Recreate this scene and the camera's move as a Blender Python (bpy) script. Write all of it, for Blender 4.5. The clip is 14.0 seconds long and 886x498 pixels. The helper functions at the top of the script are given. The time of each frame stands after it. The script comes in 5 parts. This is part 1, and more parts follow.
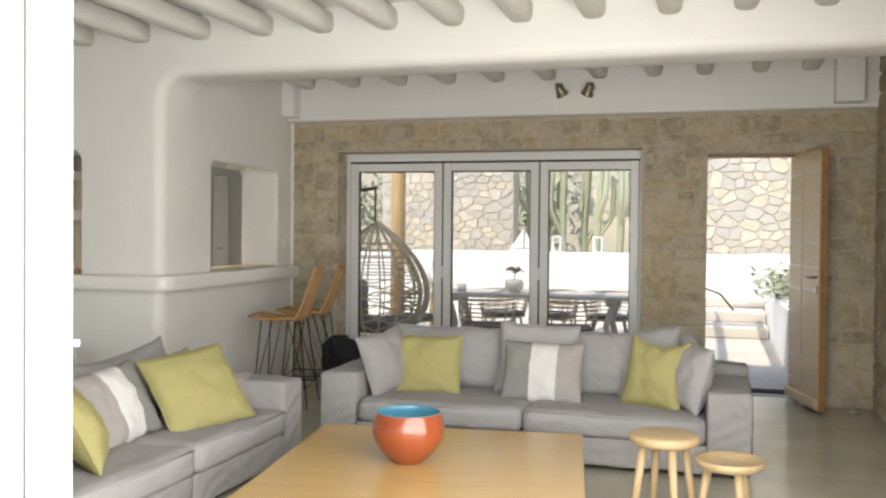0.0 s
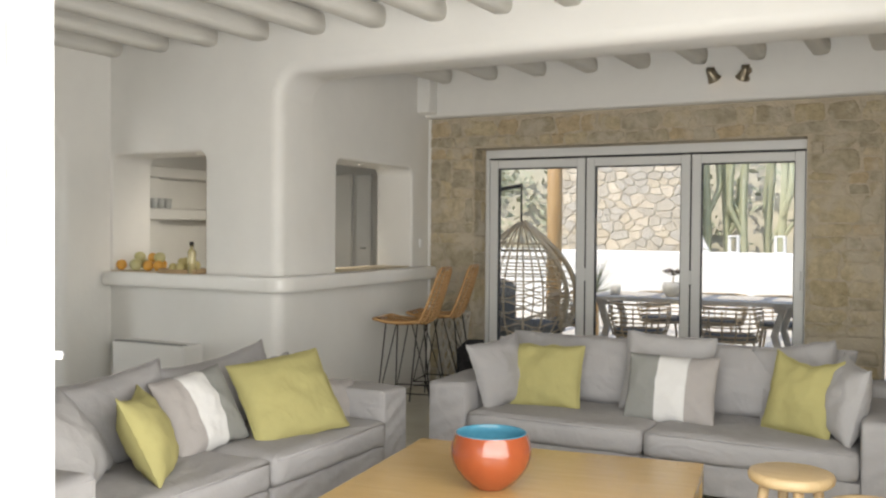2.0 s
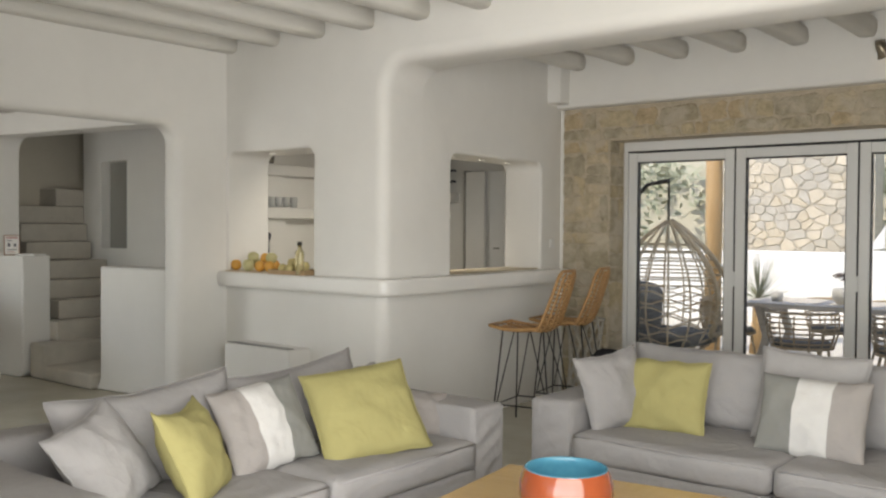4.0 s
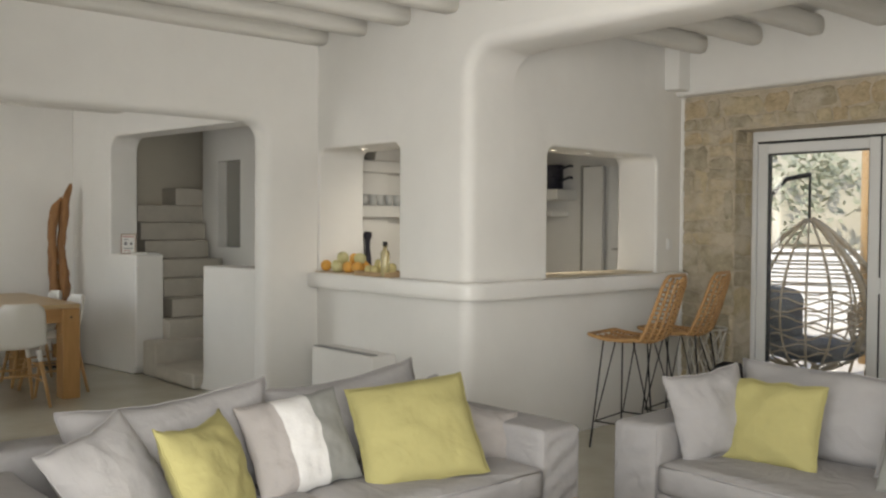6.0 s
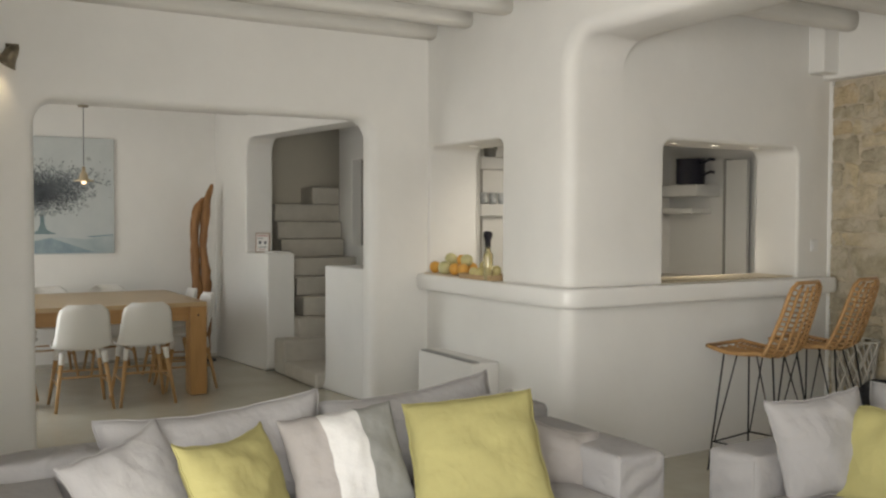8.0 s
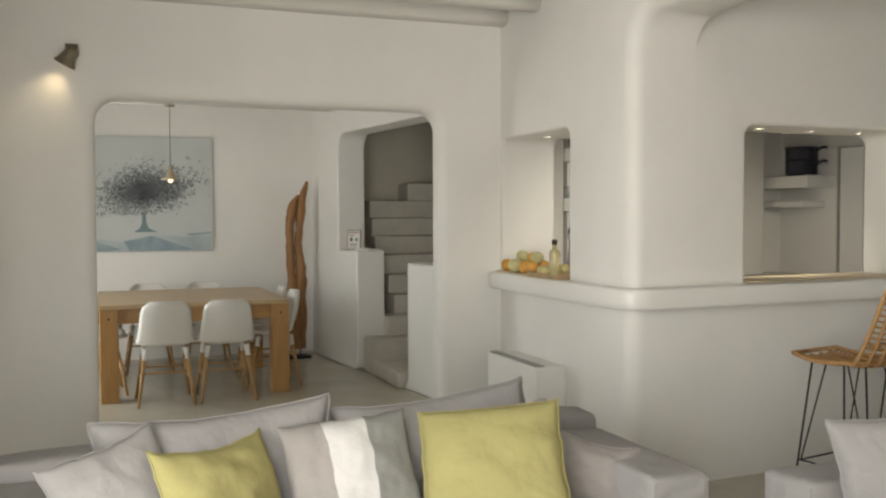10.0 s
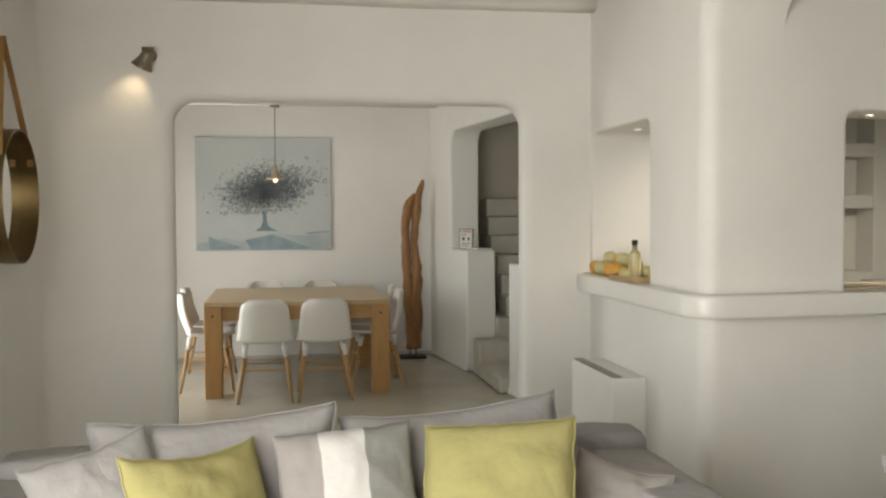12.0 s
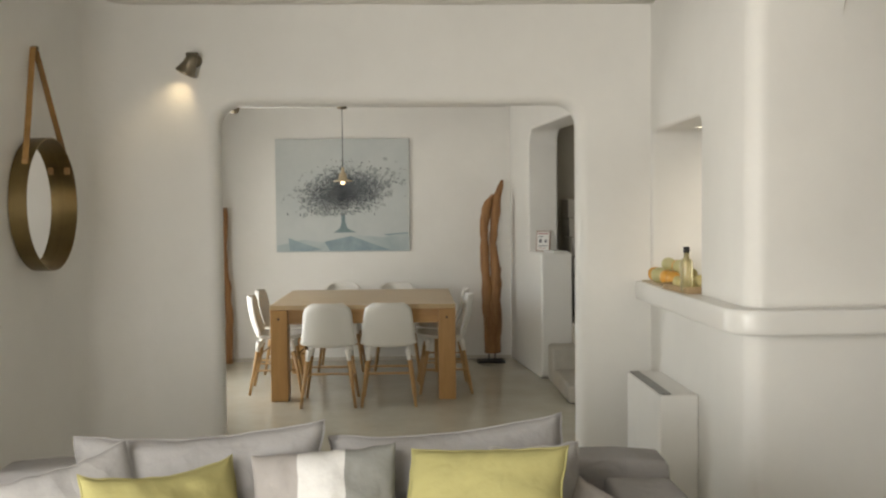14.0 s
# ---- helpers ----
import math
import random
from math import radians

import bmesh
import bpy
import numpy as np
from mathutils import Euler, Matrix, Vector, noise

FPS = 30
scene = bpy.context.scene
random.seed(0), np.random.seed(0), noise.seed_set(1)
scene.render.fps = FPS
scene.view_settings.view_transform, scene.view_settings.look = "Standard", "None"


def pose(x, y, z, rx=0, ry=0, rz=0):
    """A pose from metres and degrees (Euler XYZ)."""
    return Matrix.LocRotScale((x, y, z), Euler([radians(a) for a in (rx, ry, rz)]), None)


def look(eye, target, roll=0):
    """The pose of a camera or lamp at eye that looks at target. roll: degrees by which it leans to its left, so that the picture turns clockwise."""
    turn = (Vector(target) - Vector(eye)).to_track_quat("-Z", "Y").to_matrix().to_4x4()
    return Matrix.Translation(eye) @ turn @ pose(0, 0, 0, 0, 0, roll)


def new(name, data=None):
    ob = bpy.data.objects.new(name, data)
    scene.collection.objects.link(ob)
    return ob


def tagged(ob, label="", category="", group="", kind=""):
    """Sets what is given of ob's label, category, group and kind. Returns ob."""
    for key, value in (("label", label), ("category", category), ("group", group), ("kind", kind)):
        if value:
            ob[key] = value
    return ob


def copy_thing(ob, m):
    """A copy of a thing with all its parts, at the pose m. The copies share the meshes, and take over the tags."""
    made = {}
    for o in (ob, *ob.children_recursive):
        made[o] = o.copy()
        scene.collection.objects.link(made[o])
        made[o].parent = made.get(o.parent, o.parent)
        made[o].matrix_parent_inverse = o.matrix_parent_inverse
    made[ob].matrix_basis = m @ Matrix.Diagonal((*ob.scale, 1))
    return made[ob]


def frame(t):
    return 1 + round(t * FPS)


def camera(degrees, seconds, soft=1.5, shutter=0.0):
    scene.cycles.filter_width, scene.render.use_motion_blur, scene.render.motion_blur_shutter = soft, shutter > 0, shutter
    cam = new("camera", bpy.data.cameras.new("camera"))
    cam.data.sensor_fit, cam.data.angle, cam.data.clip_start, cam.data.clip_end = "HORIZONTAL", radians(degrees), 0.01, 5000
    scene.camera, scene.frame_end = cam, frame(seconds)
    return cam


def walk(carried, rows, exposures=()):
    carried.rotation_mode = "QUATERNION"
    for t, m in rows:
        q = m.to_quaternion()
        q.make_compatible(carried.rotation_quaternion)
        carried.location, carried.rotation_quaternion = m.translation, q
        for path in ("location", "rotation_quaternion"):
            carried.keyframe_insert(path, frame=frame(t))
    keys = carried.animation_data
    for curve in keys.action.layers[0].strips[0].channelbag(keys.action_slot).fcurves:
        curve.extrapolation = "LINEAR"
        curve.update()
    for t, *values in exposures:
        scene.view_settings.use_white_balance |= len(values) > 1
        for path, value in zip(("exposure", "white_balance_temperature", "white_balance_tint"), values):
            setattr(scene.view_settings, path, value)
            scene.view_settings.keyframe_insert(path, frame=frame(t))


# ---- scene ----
cam = camera(50.92, 14.0, soft=2.3)
PATH = [
    (0, pose(4.340, -5.663, 1.374, 88.95, -0.53, 16.17)),
    (0.5, pose(4.419, -5.522, 1.379, 88.90, -0.51, 18.97)),
    (1, pose(4.495, -5.381, 1.383, 88.83, -0.47, 22.48)),
    (1.5, pose(4.571, -5.235, 1.393, 88.75, -0.55, 25.52)),
    (2, pose(4.633, -5.081, 1.386, 88.77, -0.43, 28.03)),
    (2.5, pose(4.663, -4.908, 1.388, 88.77, -0.47, 30.15)),
    (3, pose(4.689, -4.739, 1.400, 88.70, -0.59, 32.33)),
    (3.5, pose(4.715, -4.563, 1.394, 88.69, -0.50, 35.51)),
    (4, pose(4.734, -4.395, 1.393, 88.62, -0.40, 39.18)),
    (6.5, pose(4.750, -3.590, 1.401, 88.38, -0.44, 51.62)),
    (7, pose(4.764, -3.455, 1.416, 88.25, -0.42, 54.75)),
    (7.5, pose(4.772, -3.293, 1.420, 88.24, -0.34, 58.10)),
    (8, pose(4.788, -3.143, 1.438, 88.08, -0.22, 60.34)),
    (10.5, pose(4.736, -2.408, 1.424, 87.92, 0.19, 72.19)),
    (11, pose(4.724, -2.231, 1.421, 87.92, 0.20, 75.35)),
    (11.5, pose(4.711, -2.067, 1.426, 87.86, 0.28, 77.91)),
    (12, pose(4.673, -1.913, 1.429, 87.83, 0.31, 80.21)),
    (12.5, pose(4.629, -1.765, 1.437, 87.77, 0.33, 82.17)),
    (13, pose(4.580, -1.634, 1.442, 87.77, 0.40, 83.87)),
    (13.5, pose(4.543, -1.521, 1.457, 87.73, 0.41, 85.79)),
    (14, pose(4.517, -1.419, 1.472, 87.66, 0.52, 88.03)),
]
walk(cam, PATH, [(0.0, 1.10, 6900, 10), (3.0, 1.0, 6950, 10), (6.5, 1.0, 7000, 10), (11.0, 1.17, 7180, 9.5), (14.0, 1.23, 7200, 9.5)])
# ---- light ----
world = bpy.data.worlds.new("sky")
scene.world = world
world.use_nodes = True
_n = world.node_tree.nodes
_sky = _n.new("ShaderNodeTexSky")
_sky.sky_type = "NISHITA"
_sky.sun_disc = False
_sky.sun_elevation = radians(58)
_sky.sun_rotation = radians(205)
_n["Background"].inputs[1].default_value = 0.15
world.node_tree.links.new(_sky.outputs[0], _n["Background"].inputs[0])
sun = new("sun", bpy.data.lights.new("sun", "SUN"))
sun.data.energy, sun.data.angle, sun.data.color = 2.0, radians(0.5), (1.0, 0.95, 0.87)
sun.matrix_world = look((0, 0, 20), (5.5, 11.5, 0))
tagged(sun, kind="structure")


def sky_lamp(name, m, width, height, watts):
    """Sky light in a window's opening."""
    lamp = new(name, bpy.data.lights.new(name, "AREA"))
    lamp.data.shape, lamp.data.size, lamp.data.size_y, lamp.data.energy = "RECTANGLE", width, height, watts
    lamp.data.color = (0.96, 0.98, 1.0)
    lamp.matrix_world = m


sky_lamp("terrace_opening_light", look((4.1, -3.48, 1.25), (0.6, -0.9, 1.36)), 3.2, 2.1, 72)
sky_lamp("dining_window_light", look((-3.0, -3.40, 1.1), (-3.0, 0.0, 1.2)), 1.7, 2.0, 12)


# ---- building helpers ----
def finish(bm, name, mat, parent=None, label="", smooth=False, bevel=0.0, segs=2):
    bmesh.ops.recalc_face_normals(bm, faces=bm.faces)
    me = bpy.data.meshes.new(name)
    bm.to_mesh(me)
    bm.free()
    if mat:
        me.materials.append(mat)
    if smooth or bevel:
        for p in me.polygons:
            p.use_smooth = True
    ob = new(name, me)
    if parent:
        ob.parent = parent
    if label:
        ob["label"] = label
    if bevel:
        m = ob.modifiers.new("round", "BEVEL")
        m.width, m.segments, m.limit_method, m.angle_limit = bevel, segs, "ANGLE", radians(40)
        ob.modifiers.new("normals", "WEIGHTED_NORMAL")
    return ob


def part(name, bm, mat, parent, label="", smooth=False, bevel=0.0, segs=2):
    return finish(bm, name, mat, parent, label, smooth, bevel, segs)


def thing(name, label, category, m=None, group="", kind=""):
    ob = new(name)
    ob.empty_display_size = 0.1
    if m is not None:
        ob.matrix_basis = m
    return tagged(ob, label, category, group, kind)


def box(x0, x1, y0, y1, z0, z1, bm=None):
    bm = bm or bmesh.new()
    v = [bm.verts.new((x, y, z)) for x in (x0, x1) for y in (y0, y1) for z in (z0, z1)]
    for f in ((0, 1, 3, 2), (4, 6, 7, 5), (0, 4, 5, 1), (2, 3, 7, 6), (0, 2, 6, 4), (1, 5, 7, 3)):
        bm.faces.new([v[i] for i in f])
    return bm


def tube(points, radius, bm=None, sides=8, closed=False, radii=None):
    """A round bar along points."""
    bm = bm or bmesh.new()
    pts = [Vector(p) for p in points]
    rings, n = [], len(pts)
    up = None
    for i, p in enumerate(pts):
        a = pts[(i - 1) % n] if (closed or i > 0) else p
        b = pts[(i + 1) % n] if (closed or i < n - 1) else p
        d = (b - a).normalized()
        if up is None:
            up = d.orthogonal().normalized()
        up = (up - d * up.dot(d)).normalized()
        side = d.cross(up)
        r = radii[i] if radii else radius
        rings.append([bm.verts.new(p + r * (math.cos(k * math.tau / sides) * up + math.sin(k * math.tau / sides) * side)) for k in range(sides)])
    for i in range(n if closed else n - 1):
        q, w = rings[i], rings[(i + 1) % n]
        for k in range(sides):
            bm.faces.new((q[k], q[(k + 1) % sides], w[(k + 1) % sides], w[k]))
    if not closed:
        bm.faces.new(rings[0])
        bm.faces.new(rings[-1])
    return bm


def lathe(profile, bm=None, sides=24, centre=(0, 0, 0), axis="z"):
    """Turns (radius, height) pairs round an axis."""
    bm = bm or bmesh.new()
    c = Vector(centre)
    rings = []
    for r, h in profile:
        ring = []
        for k in range(sides if r > 1e-6 else 1):
            a = k * math.tau / sides
            p = Vector((r * math.cos(a), r * math.sin(a), h))
            if axis == "x":
                p = Vector((h, p.x, p.y))
            elif axis == "y":
                p = Vector((p.x, h, p.y))
            ring.append(bm.verts.new(c + p))
        rings.append(ring)
    for q, w in zip(rings, rings[1:]):
        for k in range(sides):
            vs = [q[k % len(q)], q[(k + 1) % len(q)], w[(k + 1) % len(w)], w[k % len(w)]]
            vs = list(dict.fromkeys(vs))
            if len(vs) > 2:
                bm.faces.new(vs)
    return bm


def rounded(u0, u1, v0, v1, r=(0, 0, 0, 0), n=7):
    """A rectangle's outline with the radii of its corners: lower left, lower right, upper right, upper left."""
    out = []
    for (cu, cv, a0), rad in zip(((u0, v0, 180), (u1, v0, 270), (u1, v1, 0), (u0, v1, 90)), r):
        if rad <= 0:
            out.append((cu, cv))
            continue
        su = cu + (rad if cu == u0 else -rad)
        sv = cv + (rad if cv == v0 else -rad)
        for k in range(n + 1):
            a = radians(a0 + 90 * k / n)
            out.append((su + rad * math.cos(a), sv + rad * math.sin(a)))
    return out


def slab(outline, holes, to3, depth, soft=()):
    """A plate of the outline with holes, its front at to3(u, v, 0) and its back at to3(u, v, depth). soft: pairs of a radius and a test of an edge's ends that says which edges are rounded by it."""
    bm = bmesh.new()
    edges = []
    for loop in (outline, *holes):
        vs = [bm.verts.new((u, v, 0)) for u, v in loop]
        edges += [bm.edges.new((vs[i], vs[(i + 1) % len(vs)])) for i in range(len(vs))]
    bmesh.ops.triangle_fill(bm, use_beauty=True, use_dissolve=False, edges=edges)
    got = bmesh.ops.extrude_face_region(bm, geom=bm.faces[:])
    for v in (g for g in got["geom"] if isinstance(g, bmesh.types.BMVert)):
        v.co.z = depth
    for radius, test in soft:
        es = [e for e in bm.edges if test(e.verts[0].co, e.verts[1].co) and len(e.link_faces) == 2 and e.calc_face_angle(0) > 0.5]
        bmesh.ops.bevel(bm, geom=es, offset=radius, segments=5, profile=0.5, affect="EDGES", clamp_overlap=True)
    for v in bm.verts:
        v.co = Vector(to3(*v.co))
    return bm


# ---- materials ----
def mat(name, color, rough=0.6, metal=0.0, grain=0.0, scale=8.0, bump=0.0, bump_scale=60.0, second=None, spec=0.5, stretch=None, transmission=0.0, coat=0.0, island=0.0, tones=(), folds=0.0, fold_scale=4.0, smear=None):
    m = bpy.data.materials.new(name)
    m.use_nodes = True
    nt = m.node_tree
    b = nt.nodes["Principled BSDF"]
    b.inputs["Roughness"].default_value = rough
    b.inputs["Metallic"].default_value = metal
    b.inputs["Specular IOR Level"].default_value = spec
    b.inputs["Transmission Weight"].default_value = transmission
    b.inputs["Coat Weight"].default_value = coat
    b.inputs["Base Color"].default_value = (*color, 1)
    tc = nt.nodes.new("ShaderNodeTexCoord")
    src = tc.outputs["Object"]
    if tones:
        src = nt.nodes.new("ShaderNodeNewGeometry").outputs["Position"]
    if stretch:
        mp = nt.nodes.new("ShaderNodeMapping")
        mp.inputs["Scale"].default_value = stretch
        nt.links.new(src, mp.inputs[0])
        src = mp.outputs[0]
    if grain:
        nz = nt.nodes.new("ShaderNodeTexNoise")
        nz.inputs["Scale"].default_value, nz.inputs["Detail"].default_value = scale, 6
        nz.inputs["Roughness"].default_value = 0.65
        nt.links.new(src, nz.inputs["Vector"])
        ramp = nt.nodes.new("ShaderNodeValToRGB")
        ramp.color_ramp.elements[0].position, ramp.color_ramp.elements[1].position = 0.3, 0.7
        dark = second or tuple(c * (1 - grain) for c in color)
        lite = color if second else tuple(min(1, c * (1 + grain * 0.6)) for c in color)
        ramp.color_ramp.elements[0].color = (*dark, 1)
        ramp.color_ramp.elements[1].color = (*lite, 1)
        nt.links.new(nz.outputs["Fac"], ramp.inputs[0])
        out = ramp.outputs[0]
        if tones:
            pick = nt.nodes.new("ShaderNodeObjectInfo")
            row = nt.nodes.new("ShaderNodeValToRGB")
            row.color_ramp.interpolation = "CONSTANT"
            while len(row.color_ramp.elements) < len(tones):
                row.color_ramp.elements.new(0.5)
            for k, tone in enumerate(tones):
                row.color_ramp.elements[k].position = k / len(tones)
                row.color_ramp.elements[k].color = (*tone, 1)
            nt.links.new(pick.outputs["Random"], row.inputs[0])
            mix = nt.nodes.new("ShaderNodeMix")
            mix.data_type, mix.blend_type = "RGBA", "MULTIPLY"
            mix.inputs["Factor"].default_value = 1.0
            nt.links.new(out, mix.inputs["A"])
            nt.links.new(row.outputs[0], mix.inputs["B"])
            out = mix.outputs["Result"]
        if island:
            info = nt.nodes.new("ShaderNodeObjectInfo")
            hsv = nt.nodes.new("ShaderNodeHueSaturation")
            rng = nt.nodes.new("ShaderNodeMapRange")
            rng.inputs[3].default_value, rng.inputs[4].default_value = 1 - island, 1 + island
            nt.links.new(info.outputs["Random"], rng.inputs[0])
            nt.links.new(rng.outputs[0], hsv.inputs["Value"])
            nt.links.new(out, hsv.inputs["Color"])
            out = hsv.outputs[0]
        if smear:
            ns = nt.nodes.new("ShaderNodeTexNoise")
            ns.inputs["Scale"].default_value, ns.inputs["Detail"].default_value, ns.inputs["Distortion"].default_value = 4.5, 7, 0.6
            nt.links.new(src, ns.inputs["Vector"])
            sr = nt.nodes.new("ShaderNodeMapRange")
            sr.inputs[1].default_value, sr.inputs[2].default_value, sr.inputs[4].default_value = 0.47, 0.62, 0.75
            nt.links.new(ns.outputs["Fac"], sr.inputs[0])
            sm = nt.nodes.new("ShaderNodeMix")
            sm.data_type = "RGBA"
            sm.inputs["B"].default_value = (*smear, 1)
            nt.links.new(sr.outputs[0], sm.inputs["Factor"])
            nt.links.new(out, sm.inputs["A"])
            out = sm.outputs["Result"]
        nt.links.new(out, b.inputs["Base Color"])
    if bump:
        nb = nt.nodes.new("ShaderNodeTexNoise")
        nb.inputs["Scale"].default_value, nb.inputs["Detail"].default_value = bump_scale, 4
        nt.links.new(src, nb.inputs["Vector"])
        bp = nt.nodes.new("ShaderNodeBump")
        bp.inputs["Strength"].default_value, bp.inputs["Distance"].default_value = bump, 0.02
        nt.links.new(nb.outputs["Fac"], bp.inputs["Height"])
        if folds:
            nf = nt.nodes.new("ShaderNodeTexNoise")
            nf.inputs["Scale"].default_value, nf.inputs["Detail"].default_value, nf.inputs["Distortion"].default_value = fold_scale, 2, 1.4
            nt.links.new(src, nf.inputs["Vector"])
            ridge = nt.nodes.new("ShaderNodeMath")
            ridge.operation = "PINGPONG"
            ridge.inputs[1].default_value = 0.09
            nt.links.new(nf.outputs["Fac"], ridge.inputs[0])
            bf = nt.nodes.new("ShaderNodeBump")
            bf.inputs["Strength"].default_value, bf.inputs["Distance"].default_value = folds, 0.12
            nt.links.new(ridge.outputs[0], bf.inputs["Height"])
            nt.links.new(bp.outputs[0], bf.inputs["Normal"])
            bp = bf
        nt.links.new(bp.outputs[0], b.inputs["Normal"])
    return m


PLASTER = mat("white_plaster", (0.80, 0.785, 0.75), 0.5, grain=0.04, scale=1.6, bump=0.28, bump_scale=5, spec=0.4)
# plain plaster with the stairwell's shade put into a darker beige
PLASTER_SHADED = mat("plaster_in_shade", (0.62, 0.575, 0.48), 0.8, grain=0.05, scale=2, bump=0.2, bump_scale=6)
BEAM = mat("limewashed_wood", (0.72, 0.70, 0.655), 0.7, grain=0.06, scale=5, bump=0.5, bump_scale=9, stretch=(3, 0.5, 3))
CONCRETE = mat("polished_concrete", (0.52, 0.488, 0.40), 0.18, grain=0.16, scale=1.8, bump=0.04, bump_scale=12, second=(0.42, 0.392, 0.315))
STEP = mat("step_cement", (0.54, 0.505, 0.44), 0.6, grain=0.12, scale=4, bump=0.15, bump_scale=20)
STONE = mat("tan_stone", (0.55, 0.475, 0.34), 0.9, grain=0.35, scale=13, bump=1.0, bump_scale=34, second=(0.34, 0.29, 0.20), island=0.10, tones=((1, 1, 1), (0.96, 0.97, 1.0), (1.04, 1.0, 0.90), (0.86, 0.85, 0.84), (1.10, 1.07, 1.0), (1.03, 0.95, 0.86), (1.06, 1.04, 1.02)), smear=(0.56, 0.50, 0.40))
STONE_PALE = mat("pale_stone", (0.61, 0.565, 0.485), 0.9, grain=0.25, scale=6, bump=0.4, bump_scale=14, second=(0.48, 0.44, 0.37), island=0.08, tones=((1, 1, 1), (0.98, 0.98, 0.99), (1.06, 1.0, 0.90), (0.92, 0.90, 0.87), (1.1, 1.05, 0.98)))
MORTAR = mat("mortar", (0.52, 0.45, 0.34), 0.9, grain=0.2, scale=14, bump=0.8, bump_scale=40)
MORTAR_PALE = mat("pale_mortar", (0.56, 0.51, 0.42), 0.9, grain=0.2, scale=10, bump=0.6, bump_scale=30)
ALU = mat("white_aluminium", (0.78, 0.78, 0.77), 0.35, grain=0.02, scale=3)
SEAL = mat("black_rubber", (0.02, 0.02, 0.02), 0.6)
GRILL_GREY = mat("grey_brush_seal", (0.20, 0.20, 0.20), 0.8)
# ---- structure ----
GLASS = bpy.data.materials.new("clear_glass")
GLASS.use_nodes = True
_g = GLASS.node_tree
_g.nodes.remove(_g.nodes["Principled BSDF"])
_tr, _gl, _mx, _fr = (_g.nodes.new("ShaderNode" + k) for k in ("BsdfTransparent", "BsdfGlossy", "MixShader", "Fresnel"))
_gl.inputs["Roughness"].default_value = 0.02
_fr.inputs["IOR"].default_value = 1.45
_g.links.new(_fr.outputs[0], _mx.inputs[0])
_g.links.new(_tr.outputs[0], _mx.inputs[1])
_g.links.new(_gl.outputs[0], _mx.inputs[2])
_g.links.new(_mx.outputs[0], _g.nodes["Material Output"].inputs[0])


def structure(ob, label, category):
    return tagged(ob, label, category, kind="structure")


def plane_y(y, s=1):
    return lambda u, v, d: (u, y + s * d, v)


def plane_x(x, s=1):
    return lambda u, v, d: (x + s * d, u, v)


structure(finish(box(-5.2, 5.9, -3.45, 2.75, -0.2, 0.0), "floor", CONCRETE), "smooth polished grey-beige cement floor", "floor")

LEAN = 0.047  # the bar wall runs slightly out of square
# wall of the kitchen towards the sitting room, with the cross beam as one plastered piece
_out = [(-0.95, 0.0), (0.66, 0.0), (0.66, 2.265)]
_out += [(0.66 + 0.17 * (1 - math.cos(radians(a))), 2.265 + 0.17 * math.sin(radians(a))) for a in range(15, 91, 15)]
_out += [(5.62, 2.435), (5.62, 2.86), (-0.95, 2.86)]
_hole = rounded(-0.93, 0.0, 1.05, 1.93, (0, 0, 0.07, 0.07))


def near_hole(u0, u1, v0, v1):
    return lambda p, q: all(u0 - 0.01 < a.x < u1 + 0.01 and v0 - 0.01 < a.y < v1 + 0.01 for a in (p, q)) and abs(p.z - q.z) < 1e-6


def outer(p, q):
    return abs(p.z) < 1e-6 and abs(q.z) < 1e-6 and all(a.x > 0.655 and a.y < 2.445 and a.x < 5.7 for a in (p, q))


def outer_back(p, q):
    return p.z > 0.3 and q.z > 0.3 and all(a.x > 0.82 and 2.425 < a.y < 2.445 for a in (p, q))


wall = finish(slab(_out, [_hole], lambda u, v, d: (u - LEAN * d * (0.5 < u < 0.84), d, v), 0.40, ((0.025, near_hole(-0.93, 0.0, 1.05, 1.93)), (0.085, outer), (0.05, outer_back))), "wall_kitchen_front", PLASTER, smooth=True)
SMOOTH_ANGLE = radians(35)


def by_angle(ob):
    for p in ob.data.polygons:
        p.use_smooth = True
    ob.data.set_sharp_from_angle(angle=SMOOTH_ANGLE)
    return ob


structure(by_angle(wall), "white plastered kitchen wall with serving hatch and cross beam", "wall")
wall = finish(slab(rounded(0.40, 2.34, 0, 2.86), [rounded(0.74, 1.98, 1.05, 1.91, (0, 0, 0.07, 0.07))], lambda u, v, d: (0.66 - d - LEAN * u, u, v), 0.37, ((0.025, near_hole(0.74, 1.98, 1.05, 1.91)),)), "wall_kitchen_side", PLASTER)
structure(by_angle(wall), "white plastered kitchen wall with bar hatch", "wall")
# wall with the opening to the dining room
_o = rounded(-2.54, -0.43, -1, 2.10, (0, 0, 0.13, 0.13))
_top = [p for p in _o if p[1] > 0]
_out = [(-3.44, 0.0), (-2.54, 0.0)] + _top[::-1] + [(-0.43, 0.0), (0.3, 0.0), (0.3, 2.86), (-3.44, 2.86)]
wall = finish(slab(_out, [], plane_x(-0.95, -1), 0.19, ((0.06, near_hole(-2.54, -0.43, 0, 2.10)),)), "wall_dining", PLASTER)
structure(by_angle(wall), "white plastered wall with wide rounded opening to the dining room", "wall")
wall = finish(box(-1.25, 2.2, -3.45, -3.2, 0, 2.86), "wall_south", PLASTER)
structure(wall, "white plastered wall beside the terrace doors", "wall")
_cove = [(-0.952, -3.202)] + [(-0.65 - 0.30 * math.sin(radians(a)), -2.90 - 0.30 * math.cos(radians(a))) for a in range(0, 91, 9)]
